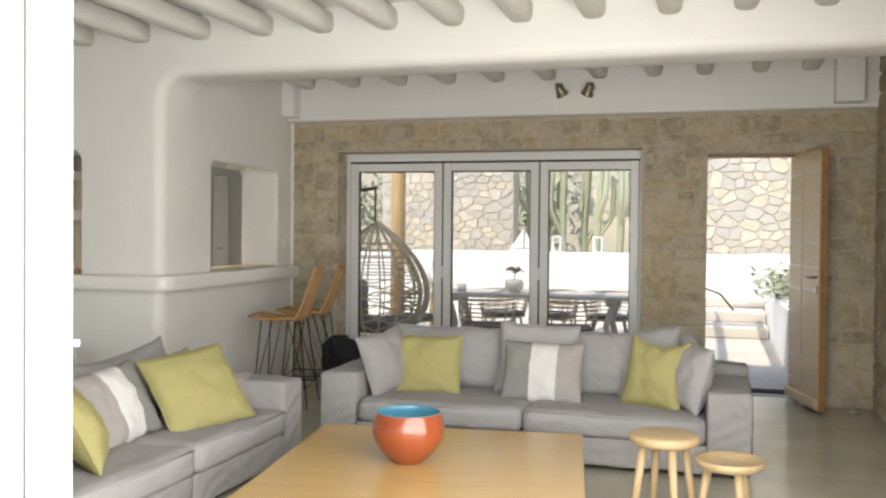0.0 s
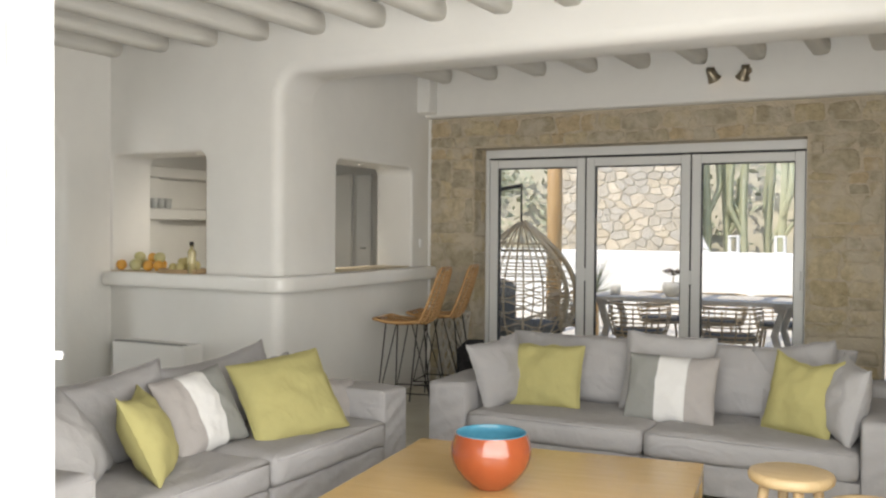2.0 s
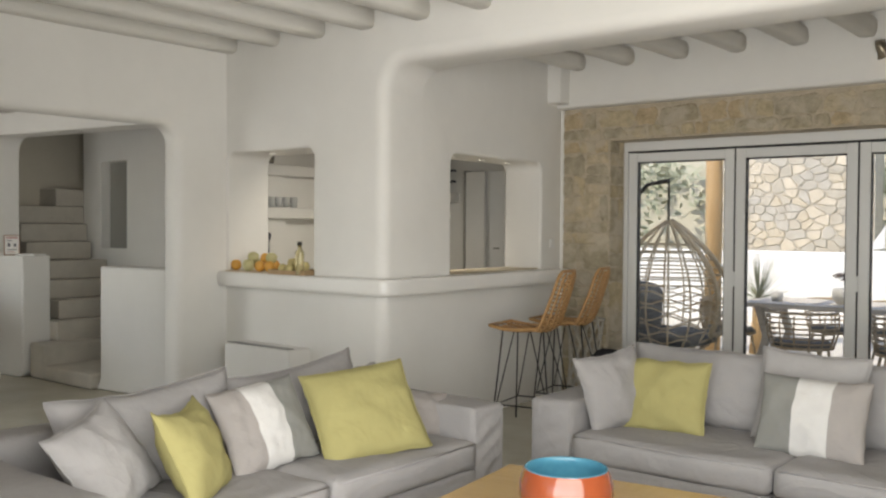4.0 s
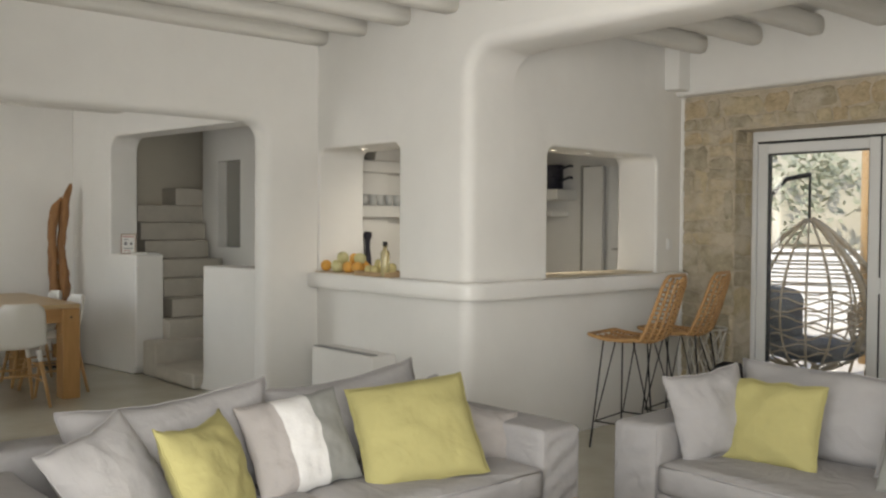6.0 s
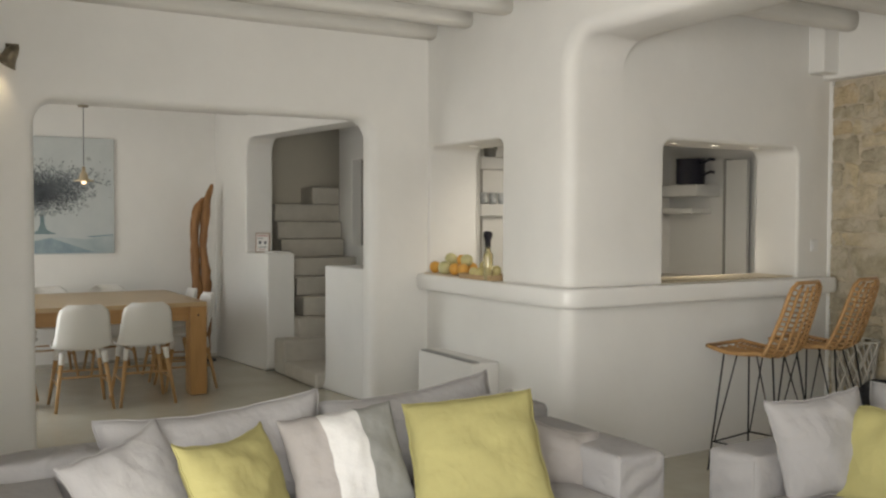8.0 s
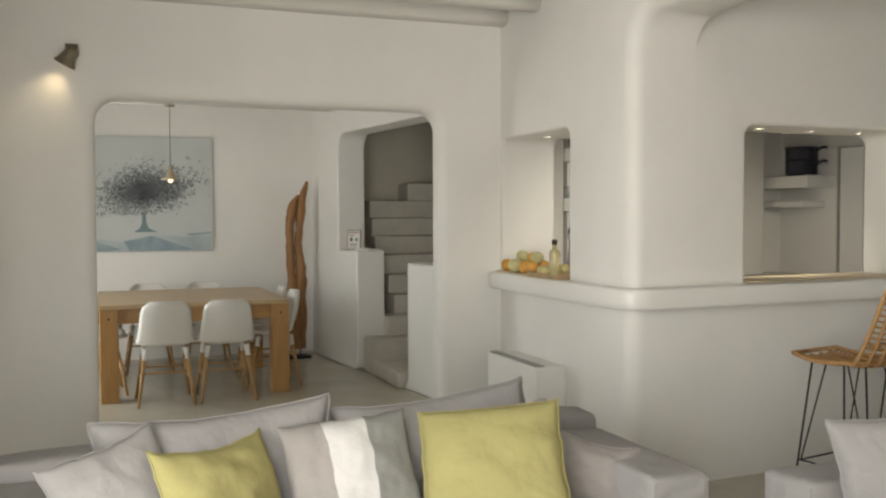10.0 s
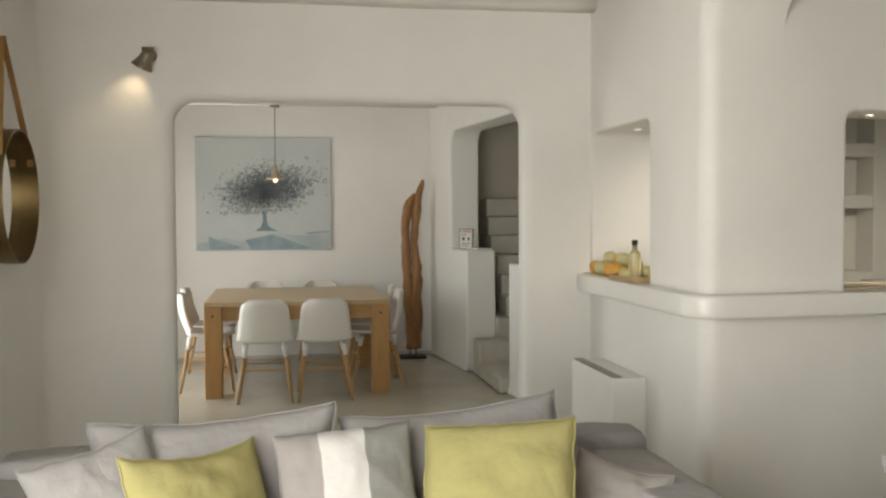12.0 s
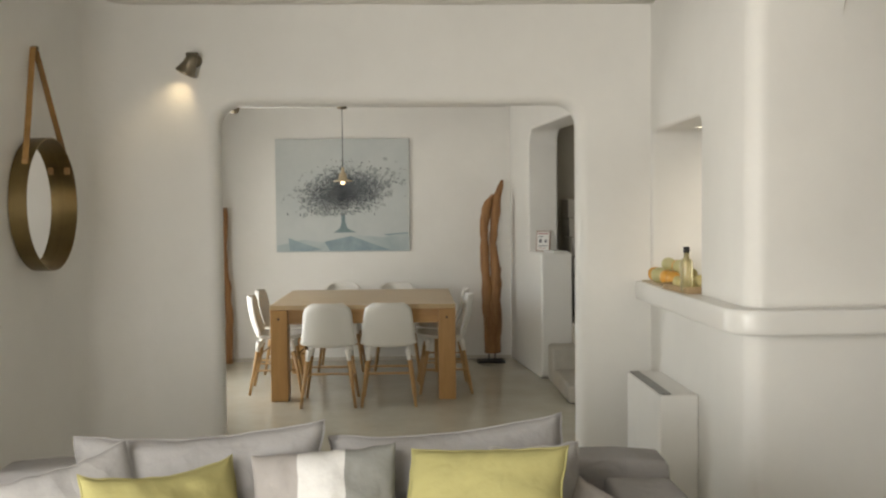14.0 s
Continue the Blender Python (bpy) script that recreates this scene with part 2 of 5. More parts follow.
wall = finish(slab(_cove, [], lambda u, v, d: (u, v, d), 2.86), "wall_cove", PLASTER)
structure(by_angle(wall), "softly rounded plaster corner", "wall")
wall = finish(box(2.2, 5.9, -3.45, -3.2, 2.35, 2.84), "wall_south_lintel", PLASTER)
structure(wall, "white plastered lintel above the terrace doors", "wall")
structure(finish(box(-1.4, 5.9, -3.45, 3.0, 2.84, 3.0), "ceiling", PLASTER), "white limewashed flat ceiling between beams", "ceiling")
POLISHED = mat("polished_plaster", (0.80, 0.785, 0.75), 0.30, grain=0.04, scale=1.6, bump=0.12, bump_scale=5, spec=0.5)
# plastered ledge that runs round the kitchen corner
_led = [(-0.95, -0.10), (0.60, -0.10), (0.69, -0.085), (0.745, -0.035), (0.77, 0.06), (0.665, 2.28), (0.40, 2.28), (0.50, 0.10), (-0.95, 0.10)]
ledge = finish(slab(_led, [], lambda u, v, d: (u, v, 1.05 - d), 0.105), "ledge", POLISHED, bevel=0.035, segs=4)
structure(ledge, "white plastered rounded ledge along the kitchen hatches", "ledge")
sill = finish(slab([(0.28, 0.745), (0.60, 0.745), (0.54, 1.975), (0.22, 1.975)], [], lambda u, v, d: (u, v, 1.052 + d), 0.008), "bar_sill", mat("pale_oak_sill", (0.68, 0.58, 0.42), 0.4, grain=0.2, scale=6, stretch=(1, 6, 1)))
structure(sill, "pale wooden top in the bar hatch", "window sill")

# stone front wall: core with openings
_core = [(0.40, 0), (1.0, 0), (1.0, 2.1), (3.76, 2.1), (3.76, 0), (4.29, 0), (4.29, 2.04), (5.03, 2.04), (5.03, 0), (5.95, 0), (5.95, 2.38), (0.40, 2.38)]
stone_wall = finish(slab(_core, [], plane_y(2.33), 0.42), "wall_front_stone", MORTAR)
structure(stone_wall, "tan rubble stone wall with flush mortar", "wall")
band = finish(box(0.2, 5.95, 2.22, 2.75, 2.375, 2.86), "wall_front_lintel", PLASTER, bevel=0.03, segs=3)
structure(band, "white plastered band above the stone wall", "wall")
edge = finish(tube([(0.552 + 0.006 * noise.noise(Vector((0, 0, k))), 2.318, 0.0 + 0.0793 * k) for k in range(31)], 0.02, sides=10), "plaster_edge", PLASTER, smooth=True)
structure(edge, "soft plaster edge where the white wall meets the stones", "trim")
side_wall = finish(box(5.58, 5.95, -3.45, 2.33, 0, 2.86), "wall_east", MORTAR)
structure(side_wall, "tan rubble stone side wall", "wall")
for x0, x1, nm in ((0.50, 0.68, "corbel"), (5.235, 5.45, "corbel")):
    c = finish(box(x0, x1, 2.07, 2.23, 2.405, 2.80), nm, PLASTER, bevel=0.015)
    structure(c, "small white plastered corbel under the end beam", "corbel")


def log(x, y0, y1, z, r):
    """A limewashed roof beam with an uneven squared section."""
    bm = bmesh.new()
    rings = []
    for i in range(13):
        y = y0 + (y1 - y0) * i / 12
        ring = []
        for a in range(16):
            c, s = (math.copysign(abs(k) ** 0.62, k) for k in (math.cos(a * math.tau / 16), math.sin(a * math.tau / 16)))
            q = r * (1 + 0.07 * noise.noise(Vector((x * 7 + c, y * 1.3, s))))
            ring.append(bm.verts.new((x + q * c + 0.012 * noise.noise(Vector((x * 3, y * 0.8, 5))), y, z + q * s)))
        rings.append(ring)
    for a, b in zip(rings, rings[1:]):
        for k in range(16):
            bm.faces.new((a[k], a[(k + 1) % 16], b[(k + 1) % 16], b[k]))
    bm.faces.new(rings[0])
    bm.faces.new(rings[-1])
    ob = finish(bm, "ceiling_beam", BEAM, smooth=True)
    return structure(ob, "limewashed rough wooden roof beam", "beam")


for x in (-0.90, -0.42, 0.04, 0.495, 0.965, 1.43, 1.875, 2.31, 2.75, 3.185, 3.63, 4.08, 4.50, 4.94, 5.38):
    log(x, -3.22, 0.03, 2.742, 0.074)
for x in (0.755, 1.205, 1.645, 2.09, 2.53, 2.975, 3.41, 3.85, 4.255, 4.69, 5.07):
    log(x, 0.33, 2.24, 2.74, 0.068)

# dining room shell and stairs
for nm, b, m_ in (("wall_dining_back", (-5.0, -4.72, -3.6, -0.05, 0, 2.86), PLASTER), ("wall_dining_left", (-4.72, -3.9, -3.6, -3.36, 0, 2.86), PLASTER),
                  ("wall_dining_left_lintel", (-3.9, -2.1, -3.6, -3.36, 2.2, 2.86), PLASTER), ("wall_dining_left_pier", (-2.1, -1.0, -3.6, -3.36, 0, 2.86), PLASTER),
                  ("wall_stair_back", (-5.0, -4.72, -0.05, 1.9, 0, 3.6), PLASTER_SHADED), ("wall_stair_end", (-5.0, -1.5, 1.9, 2.1, 0, 3.6), PLASTER_SHADED)):
    structure(finish(box(*b), nm, m_), "plain white plastered wall of the dining room" if m_ is PLASTER else "plain plaster wall above the stairs, beige tint standing for shade", "wall")
_o = [p for p in rounded(-3.97, -1.40, 1.0, 2.2, (0, 0, 0.14, 0.14)) if p[1] > 1.05]
_w = [(-4.72, 0), (-3.56, 0), (-3.52, 0.03), (-3.5, 0.10), (-3.5, 1.10), (-3.97, 1.10)] + _o[::-1] + [(-1.40, 1.04), (-2.42, 1.04), (-2.42, 0.12), (-2.44, 0.05), (-2.50, 0.0), (-1.14, 0.0), (-1.14, 2.86), (-4.72, 2.86)]
w = finish(slab(_w, [], lambda u, v, d: (u, -0.43 + 0.114 * (u + 4.7) + d, v), 0.27), "wall_stair", PLASTER, bevel=0.03, segs=3)
structure(w, "white plastered wall with half walls beside the stairs", "wall")
w = finish(slab(rounded(-4.37, -1.5, 0, 3.6), [rounded(-4.03, -3.56, 1.15, 2.03)], plane_y(0.80), 0.26), "wall_stair_side", PLASTER)
structure(w, "white plastered stair wall with small window", "wall")
w = finish(box(-4.03, -3.56, 0.90, 0.92, 1.15, 2.03), "window_stair", mat("grey_pane", (0.30, 0.29, 0.265), 0.2, grain=0.05, scale=2))
structure(w, "small dark window pane beside the stairs", "window")
stairs = structure(thing("stairs", "grey cement stairs with rounded worn edges", "stairs"), "grey cement stairs with rounded worn edges", "stairs")
for k, x1, y0, y1 in ((2, -3.38, -0.03, 0.796), (3, -3.56, 0.085, 0.796), (4, -3.74, 0.085, 0.796), (5, -3.91, 0.085, 0.796), (6, -4.17, 0.085, 0.77), (7, -4.28, 0.085, 0.79), (8, -4.37, 0.085, 1.19)):
    part("step", box(-4.72, x1, y0, y1, 0.14 + 0.18 * (k - 1) - 0.004, 0.14 + 0.18 * k - 0.005), STEP, stairs, bevel=0.012)
part("step", box(-4.72, -4.38, 0.50, 1.19, 1.576, 1.755), STEP, stairs, bevel=0.012)
part("step", box(-3.22, -2.45, -0.24, 0.796, 0, 0.135), STEP, stairs, bevel=0.025)
part("step", box(-3.47, -3.20, -0.245, 0.796, 0, 0.32), STEP, stairs, bevel=0.025)
structure(finish(box(-5.0, -0.98, -3.6, -0.3, 2.86, 3.0), "ceiling_dining", PLASTER), "white plastered dining room ceiling", "ceiling")
structure(finish(box(-5.0, -0.98, -0.3, 2.1, 3.6, 3.75), "ceiling_stair", PLASTER), "white plastered ceiling over the stairs", "ceiling")
# unseen walls added where sun leaked in between the two ceiling levels
for nm, b in (("wall_stair_upper_front", (-5.0, -0.95, -0.45, -0.301, 2.87, 3.75)), ("wall_stair_upper_side", (-1.14, -0.95, -0.30, 2.1, 2.87, 3.60)), ("wall_stair_upper_back", (-5.0, -4.722, -0.30, -0.051, 2.87, 3.60))):
    structure(finish(box(*b), nm, PLASTER), "unseen plain wall added to keep sun out above the stairs", "wall")
structure(finish(box(-3.1, -2.94, -3.4, -0.62, 2.315, 2.48), "ceiling_beam", BEAM, bevel=0.02), "limewashed beam across the dining room", "beam")
structure(finish(box(-4.715, -4.70, -3.36, -0.34, 0, 0.03), "baseboard", STEP), "thin cement skirting", "baseboard")
structure(finish(box(-1.3, -1.0, -3.6, -3.2, 0, 2.86), "wall_south_corner", PLASTER), "white plastered wall corner", "wall")

# kitchen shell
for nm, b in (("wall_kitchen_left", (-1.9, -1.62, 0.3, 3.0, 0, 2.86)), ("wall_kitchen_back", (-1.9, 0.5, 2.9, 3.1, 0, 2.86)), ("wall_kitchen_end", (-1.9, -1.15, 0.30, 0.37, 0, 2.86))):
    structure(finish(box(*b), nm, PLASTER, bevel=0.02), "plain white kitchen wall", "wall")
structure(finish(box(0.18, 0.55, 2.3, 2.9, 0, 2.86), "wall_kitchen_pier", PLASTER), "white plastered pier beside the stone wall", "wall")
structure(finish(box(-1.9, 0.6, 0.0, 3.0, 2.845, 3.0), "ceiling_kitchen", PLASTER), "white kitchen ceiling", "ceiling")
structure(finish(box(-1.62, 0.3, 0.36, 2.9, -0.1, 0.002), "floor_kitchen", CONCRETE), "polished cement kitchen floor", "floor")

# folding glass doors
fold = structure(thing("window_fold", "white aluminium folding glass doors, closed", "folding door"), "white aluminium folding glass doors, closed", "folding door")
FX = (1.0, 1.945, 2.845, 3.76)
part("window_frame", box(FX[0], FX[3], 2.56, 2.68, 2.025, 2.10), ALU, fold, bevel=0.006)
part("window_frame", box(FX[0], FX[0] + 0.035, 2.56, 2.68, 0, 2.025), ALU, fold, bevel=0.006)
part("window_frame", box(FX[3] - 0.035, FX[3], 2.56, 2.68, 0, 2.025), ALU, fold, bevel=0.006)
part("seal", box(FX[0] + 0.03, FX[3] - 0.03, 2.575, 2.66, 2.012, 2.026), SEAL, fold)
for a, b in zip(FX, FX[1:]):
    a, b = a + 0.04 if a == FX[0] else a + 0.006, b - 0.04 if b == FX[3] else b - 0.006
    leaf = part("door_leaf", box(a, a + 0.075, 2.575, 2.645, 0.02, 2.01), ALU, fold, bevel=0.006)
    part("stile", box(b - 0.075, b, 2.575, 2.645, 0.02, 2.01), ALU, leaf, bevel=0.006)
    part("top_rail", box(a + 0.075, b - 0.075, 2.577, 2.643, 1.935, 2.008), ALU, leaf, bevel=0.006)
    part("bottom_rail", box(a + 0.075, b - 0.075, 2.577, 2.643, 0.02, 0.11), ALU, leaf, bevel=0.006)
    for s0, s1 in ((a + 0.0752, a + 0.081), (b - 0.081, b - 0.0752)):
        part("seal", box(s0, s1, 2.585, 2.635, 0.11, 1.935), SEAL, leaf)
    part("seal", box(a + 0.081, b - 0.081, 2.585, 2.635, 1.925, 1.935), SEAL, leaf)
    pane = part("pane", box(a + 0.078, b - 0.078, 2.606, 2.614, 0.11, 1.93), GLASS, leaf)
    pane.visible_shadow = False
    inner = part("pane", box(a + 0.078, b - 0.078, 2.590, 2.596, 0.11, 1.93), GLASS, leaf)
    inner.visible_shadow = False
for x in FX[1:3]:
    part("seal", box(x - 0.005, x + 0.005, 2.58, 2.64, 0.02, 2.01), SEAL, fold)
    part("hinge", box(x - 0.012, x + 0.012, 2.565, 2.585, 0.95, 1.06), ALU, fold)
part("handle", box(3.685, 3.70, 2.545, 2.575, 0.93, 1.08), ALU, fold, bevel=0.004)

# sliding terrace door at the south opening
slide = structure(thing("door_terrace", "white aluminium sliding terrace door, open", "sliding door"), "white aluminium sliding terrace door, open", "sliding door")
part("stile", box(2.465, 2.585, -3.46, -3.40, 0.02, 2.34), ALU, slide, bevel=0.008)
part("stile", box(2.33, 2.455, -3.44, -3.385, 0.02, 2.34), ALU, slide, bevel=0.008)
part("door_frame", box(2.2, 2.325, -3.46, -3.37, 0, 2.35), ALU, slide, bevel=0.008)
part("seal", box(2.456, 2.464, -3.45, -3.40, 0.02, 2.34), GRILL_GREY, slide)
part("handle", tube([(2.57, -3.405, 1.045), (2.585, -3.395, 1.045), (2.596, -3.39, 1.045)], 0.011, sides=12), ALU, slide, smooth=True)

# entrance door
OAK_DOOR = mat("oak_door", (0.63, 0.48, 0.28), 0.28, grain=0.3, scale=7, bump=0.1, stretch=(1, 1, 9), second=(0.51, 0.37, 0.21))
OAK_EDGE = mat("dark_oak_edge", (0.36, 0.18, 0.07), 0.5, grain=0.3, scale=9)
STEEL = mat("brushed_steel", (0.55, 0.55, 0.54), 0.3, metal=1.0)
entry = structure(thing("door_entrance", "open oak entrance door with horizontal grooved boards", "door"), "open oak entrance door with horizontal grooved boards", "door")
part("door_frame", box(4.29, 5.03, 2.52, 2.60, 2.02, 2.045), OAK_EDGE, entry)
leaf = new("door_leaf")
leaf.parent = entry
leaf.matrix_basis = pose(4.99, 2.64, 0.02, 0, 0, -76)
part("edge", box(0.0, 0.70, -0.022, 0.022, 0.0, 2.03), OAK_EDGE, leaf)
for k in range(11):
    part("board", box(0.01, 0.688, -0.034, -0.022, 0.012 + 0.1835 * k, 0.012 + 0.1835 * k + 0.174), OAK_DOOR, leaf, bevel=0.003)
    part("groove", box(0.01, 0.688, -0.030, -0.0221, 0.012 + 0.1835 * k - 0.008, 0.0115 + 0.1835 * k), STEEL, leaf)
part("weather_bar", box(0.005, 0.692, -0.065, -0.0345, 0.02, 0.10), OAK_DOOR, leaf, bevel=0.015)
part("escutcheon", lathe([(0, -0.045), (0.026, -0.045), (0.026, -0.0345), (0, -0.0345)], centre=(0.635, 0, 0.93), axis="y"), STEEL, leaf)
part("handle", tube([(0.635, -0.035, 1.03), (0.635, -0.085, 1.03), (0.515, -0.088, 1.03)], 0.010), STEEL, leaf, smooth=True)
part("handle", tube([(0.635, 0.023, 1.03), (0.635, 0.075, 1.03), (0.515, 0.078, 1.03)], 0.010), STEEL, leaf, smooth=True)
# ---- sitting room ----
LINEN = mat("warm_grey_linen", (0.345, 0.333, 0.330), 0.9, grain=0.06, scale=3, bump=0.6, bump_scale=10, spec=0.2, folds=0.26, fold_scale=2.2)
LINEN_PALE = mat("pale_grey_linen", (0.375, 0.363, 0.358), 0.9, grain=0.05, scale=4, bump=0.7, bump_scale=8, spec=0.2, folds=0.26, fold_scale=2.2)
TAUPE = mat("taupe_cotton", (0.345, 0.32, 0.305), 0.9, grain=0.04, scale=6, bump=0.2, bump_scale=30, spec=0.2, folds=0.12, fold_scale=2.4)
SLATE = mat("slate_grey_cotton", (0.25, 0.25, 0.235), 0.9, grain=0.06, scale=6, bump=0.2, bump_scale=30, spec=0.2, folds=0.12, fold_scale=2.4)
LINEN_WHITE = mat("white_cotton", (0.62, 0.61, 0.595), 0.9, grain=0.03, scale=6, bump=0.2, bump_scale=30, spec=0.2)
YELLOW = mat("chartreuse_cotton", (0.38, 0.345, 0.15), 0.9, grain=0.06, scale=5, bump=0.5, bump_scale=8, spec=0.2, folds=0.16, fold_scale=2.4)


def soft_box(x0, x1, y0, y1, z0, z1, swell=0.02, r=0.05, n=14, sag=0.0, crease=0.006, drape=0.0):
    """An upholstered block with round edges and slightly uneven faces."""
    bm = bmesh.new()
    c = Vector(((x0 + x1) / 2, (y0 + y1) / 2, (z0 + z1) / 2))
    h = Vector(((x1 - x0) / 2, (y1 - y0) / 2, (z1 - z0) / 2))
    bmesh.ops.create_cube(bm, size=2)
    bmesh.ops.subdivide_edges(bm, edges=bm.edges[:], cuts=n, use_grid_fill=True)
    for v in bm.verts:
        p = v.co.copy()
        q = p.copy()
        world_p = Vector((q.x * h.x, q.y * h.y, q.z * h.z))
        inner = Vector([max(-hh + r, min(hh - r, a)) for a, hh in zip(world_p, h)])
        d = world_p - inner
        if d.length > 1e-9:
            world_p = inner + d.normalized() * min(r, max(abs(k) for k in d))
        fx, fy, fz = (1 - q.x ** 2), (1 - q.y ** 2), (1 - q.z ** 2)
        if abs(q.z) > 0.99:
            world_p.z += math.copysign(swell, q.z) * fx * fy - (sag * fx * fy if q.z > 0 else 0)
        if abs(q.y) > 0.99:
            world_p.y += math.copysign(swell, q.y) * fx * fz
            if drape and q.y < 0:
                slant = 62 * world_p.z - 34 * world_p.x + 2.5 * noise.noise(world_p * 7)
                world_p.y -= drape * math.sin(slant) * min(1.0, 1.6 * fx) * min(1.0, 2.0 * fz)
        if abs(q.x) > 0.99:
            world_p.x += math.copysign(swell, q.x) * fy * fz
        s = (world_p + c) * 5.0
        world_p += Vector((noise.noise(s), noise.noise(s + Vector((7, 0, 0))), noise.noise(s + Vector((0, 9, 0))))) * crease
        v.co = c + world_p
    return bm


def piping(x0, x1, y, z0, z1, r=0.006):
    return tube([(x0, y, z0), (x1, y, z0), (x1, y, z1), (x0, y, z1)], r, closed=True, sides=6)


def sofa(m, length, arm, depth, label, seats=2):
    """A low sofa facing its own -y: its front lies at y = 0, its left arm begins at x = 0."""
    s = thing("sofa", label, "sofa", m)
    part("base", soft_box(0.02, length - 0.02, 0.02, depth, 0.03, 0.19, 0.0, 0.03), LINEN, s, smooth=True)
    part("backrest", soft_box(0.0, length, depth - 0.22, depth, 0.03, 0.55, 0.008, 0.04), LINEN, s, smooth=True)
    for x0 in (0.0, length - arm):
        a = part("armrest", soft_box(x0, x0 + arm, 0.0, depth - 0.2, 0.03, 0.485, 0.006, 0.02, n=20, drape=0.0065), LINEN, s, smooth=True)
        part("piping", piping(x0 + 0.012, x0 + arm - 0.012, 0.004, 0.05, 0.468), LINEN, a, smooth=True)
        part("piping", tube([(x0 + arm - 0.01 if x0 else x0 + arm - 0.01, 0.01, 0.47), (x0 + arm - 0.01, depth - 0.3, 0.47)], 0.005, sides=6), LINEN, a, smooth=True)
    w = (length - 2 * arm) / seats
    for k in range(seats):
        x0 = arm + w * k
        c = part("seat_cushion", soft_box(x0 + 0.006, x0 + w - 0.006, -0.03, depth - 0.2, 0.185, 0.335, 0.014, 0.04, n=20, sag=0.010, crease=0.009), LINEN, s, smooth=True)
        part("piping", tube([(x0 + 0.03, -0.022, 0.318), (x0 + w / 2, -0.034, 0.322), (x0 + w - 0.03, -0.022, 0.318)], 0.006, sides=6), LINEN, c, smooth=True)
        part("skirt", soft_box(x0 + 0.004, x0 + w - 0.004, -0.012, 0.06, 0.03, 0.19, 0.004, 0.012, n=16, crease=0.010, drape=0.005), LINEN, s, smooth=True)
    for x in (0.08, length - 0.08):
        for y in (0.08, depth - 0.08):
            part("foot", box(x - 0.03, x + 0.03, y - 0.03, y + 0.03, 0, 0.035), SEAL, s)
    return s


def pillow_point(u, v, w, h, seed, droop):
    """A point of a cushion's flat outline, u and v from -1 to 1."""
    x = u * w / 2 * (1 - 0.05 * (1 - v * v)) + 0.006 * noise.noise(Vector((u * 3, v * 3, seed + 9.0)))
    z = v * h / 2 * (1 - 0.05 * (1 - u * u)) + 0.011 * noise.noise(Vector((u * 3, v * 3, seed + 4.0)))
    if v > 0:
        z -= droop * h * (1 - u * u) * v
    return x, z + h / 2


def pillow_mesh(w, h, t, seed, n=22, u0=-1.0, u1=1.0, droop=0.0):
    bm = bmesh.new()
    grid = {}
    for side in (0, 1):
        for i in range(n + 1):
            for j in range(n + 1):
                u, v = u0 + (u1 - u0) * i / n, -1 + 2 * j / n
                f = max(0.0, 1 - u * u) * max(0.0, 1 - v * v)
                th = 0.004 + t / 2 * f ** 0.55
                x, z = pillow_point(u, v, w, h, seed, droop)
                s = Vector((u * 2.1 + seed * 3.7, v * 2.1, side * 4.0))
                k = noise.noise(s) * 0.016 + noise.noise(s * 2.7) * 0.006
                # tucks that run in from the seams and corners
                a = math.atan2(v, u)
                k += 0.007 * noise.noise(Vector((a * 5.0, seed, side * 3.0))) * max(abs(u), abs(v)) ** 3
                y = (th + k * min(1.0, 3 * f)) * (-1 if side == 0 else 1)
                grid[side, i, j] = bm.verts.new((x, y, z))
    for side in (0, 1):
        for i in range(n):
            for j in range(n):
                bm.faces.new((grid[side, i, j], grid[side, i + 1, j], grid[side, i + 1, j + 1], grid[side, i, j + 1]))
    # the stitched edge between front and back
    for k in range(n):
        for j in (0, n):
            bm.faces.new((grid[0, k, j], grid[0, k + 1, j], grid[1, k + 1, j], grid[1, k, j]))
        for i, ok in ((0, abs(u0) > 0.9999), (n, abs(u1) > 0.9999)):
            if ok:
                bm.faces.new((grid[0, i, k], grid[0, i, k + 1], grid[1, i, k + 1], grid[1, i, k]))
    return bm


def pillow_rim(w, h, seed, droop, r=0.0038):
    """The piped seam round a cushion."""
    pts = []
    for k in range(72):
        e, f = k // 18, (k % 18) / 18
        u, v = ((-1 + 2 * f, -1), (1, -1 + 2 * f), (1 - 2 * f, 1), (-1, 1 - 2 * f))[e]
        x, z = pillow_point(u, v, w, h, seed, droop)
        pts.append((x * 1.008, 0.002 * math.sin(k * 2.3), (z - h / 2) * 1.008 + h / 2))
    return tube(pts, r, closed=True, sides=6)


def pillow(label, color, m, w, h, t, seed, droop=0.0):
    c = thing("cushion", label, "cushion", m)
    cover = part("cover", pillow_mesh(w, h, t, seed, droop=droop), color, c, smooth=True)
    part("piping", pillow_rim(w, h, seed, droop), color, cover, smooth=True)
    return c


def striped_pillow(label, m, w, h, t, seed, cols, cuts):
    c = thing("cushion", label, "cushion", m)
    edges = (-1.0, *cuts, 1.0)
    for a, b, col, nm in zip(edges, edges[1:], cols, ("side_panel", "stripe", "side_panel")):
        part(nm, pillow_mesh(w, h, t, seed, n=18, u0=a, u1=b), col, c, smooth=True)
    return c


S2 = sofa(pose(1.97, -0.25, 0), 2.60, 0.25, 0.98, "low grey linen-covered sofa in front of the glass doors")
S1 = sofa(pose(1.95, -2.95, 0, 0, 0, 90), 2.48, 0.25, 1.02, "low grey linen-covered sofa backing onto the dining opening")
G = "sofa cushions"
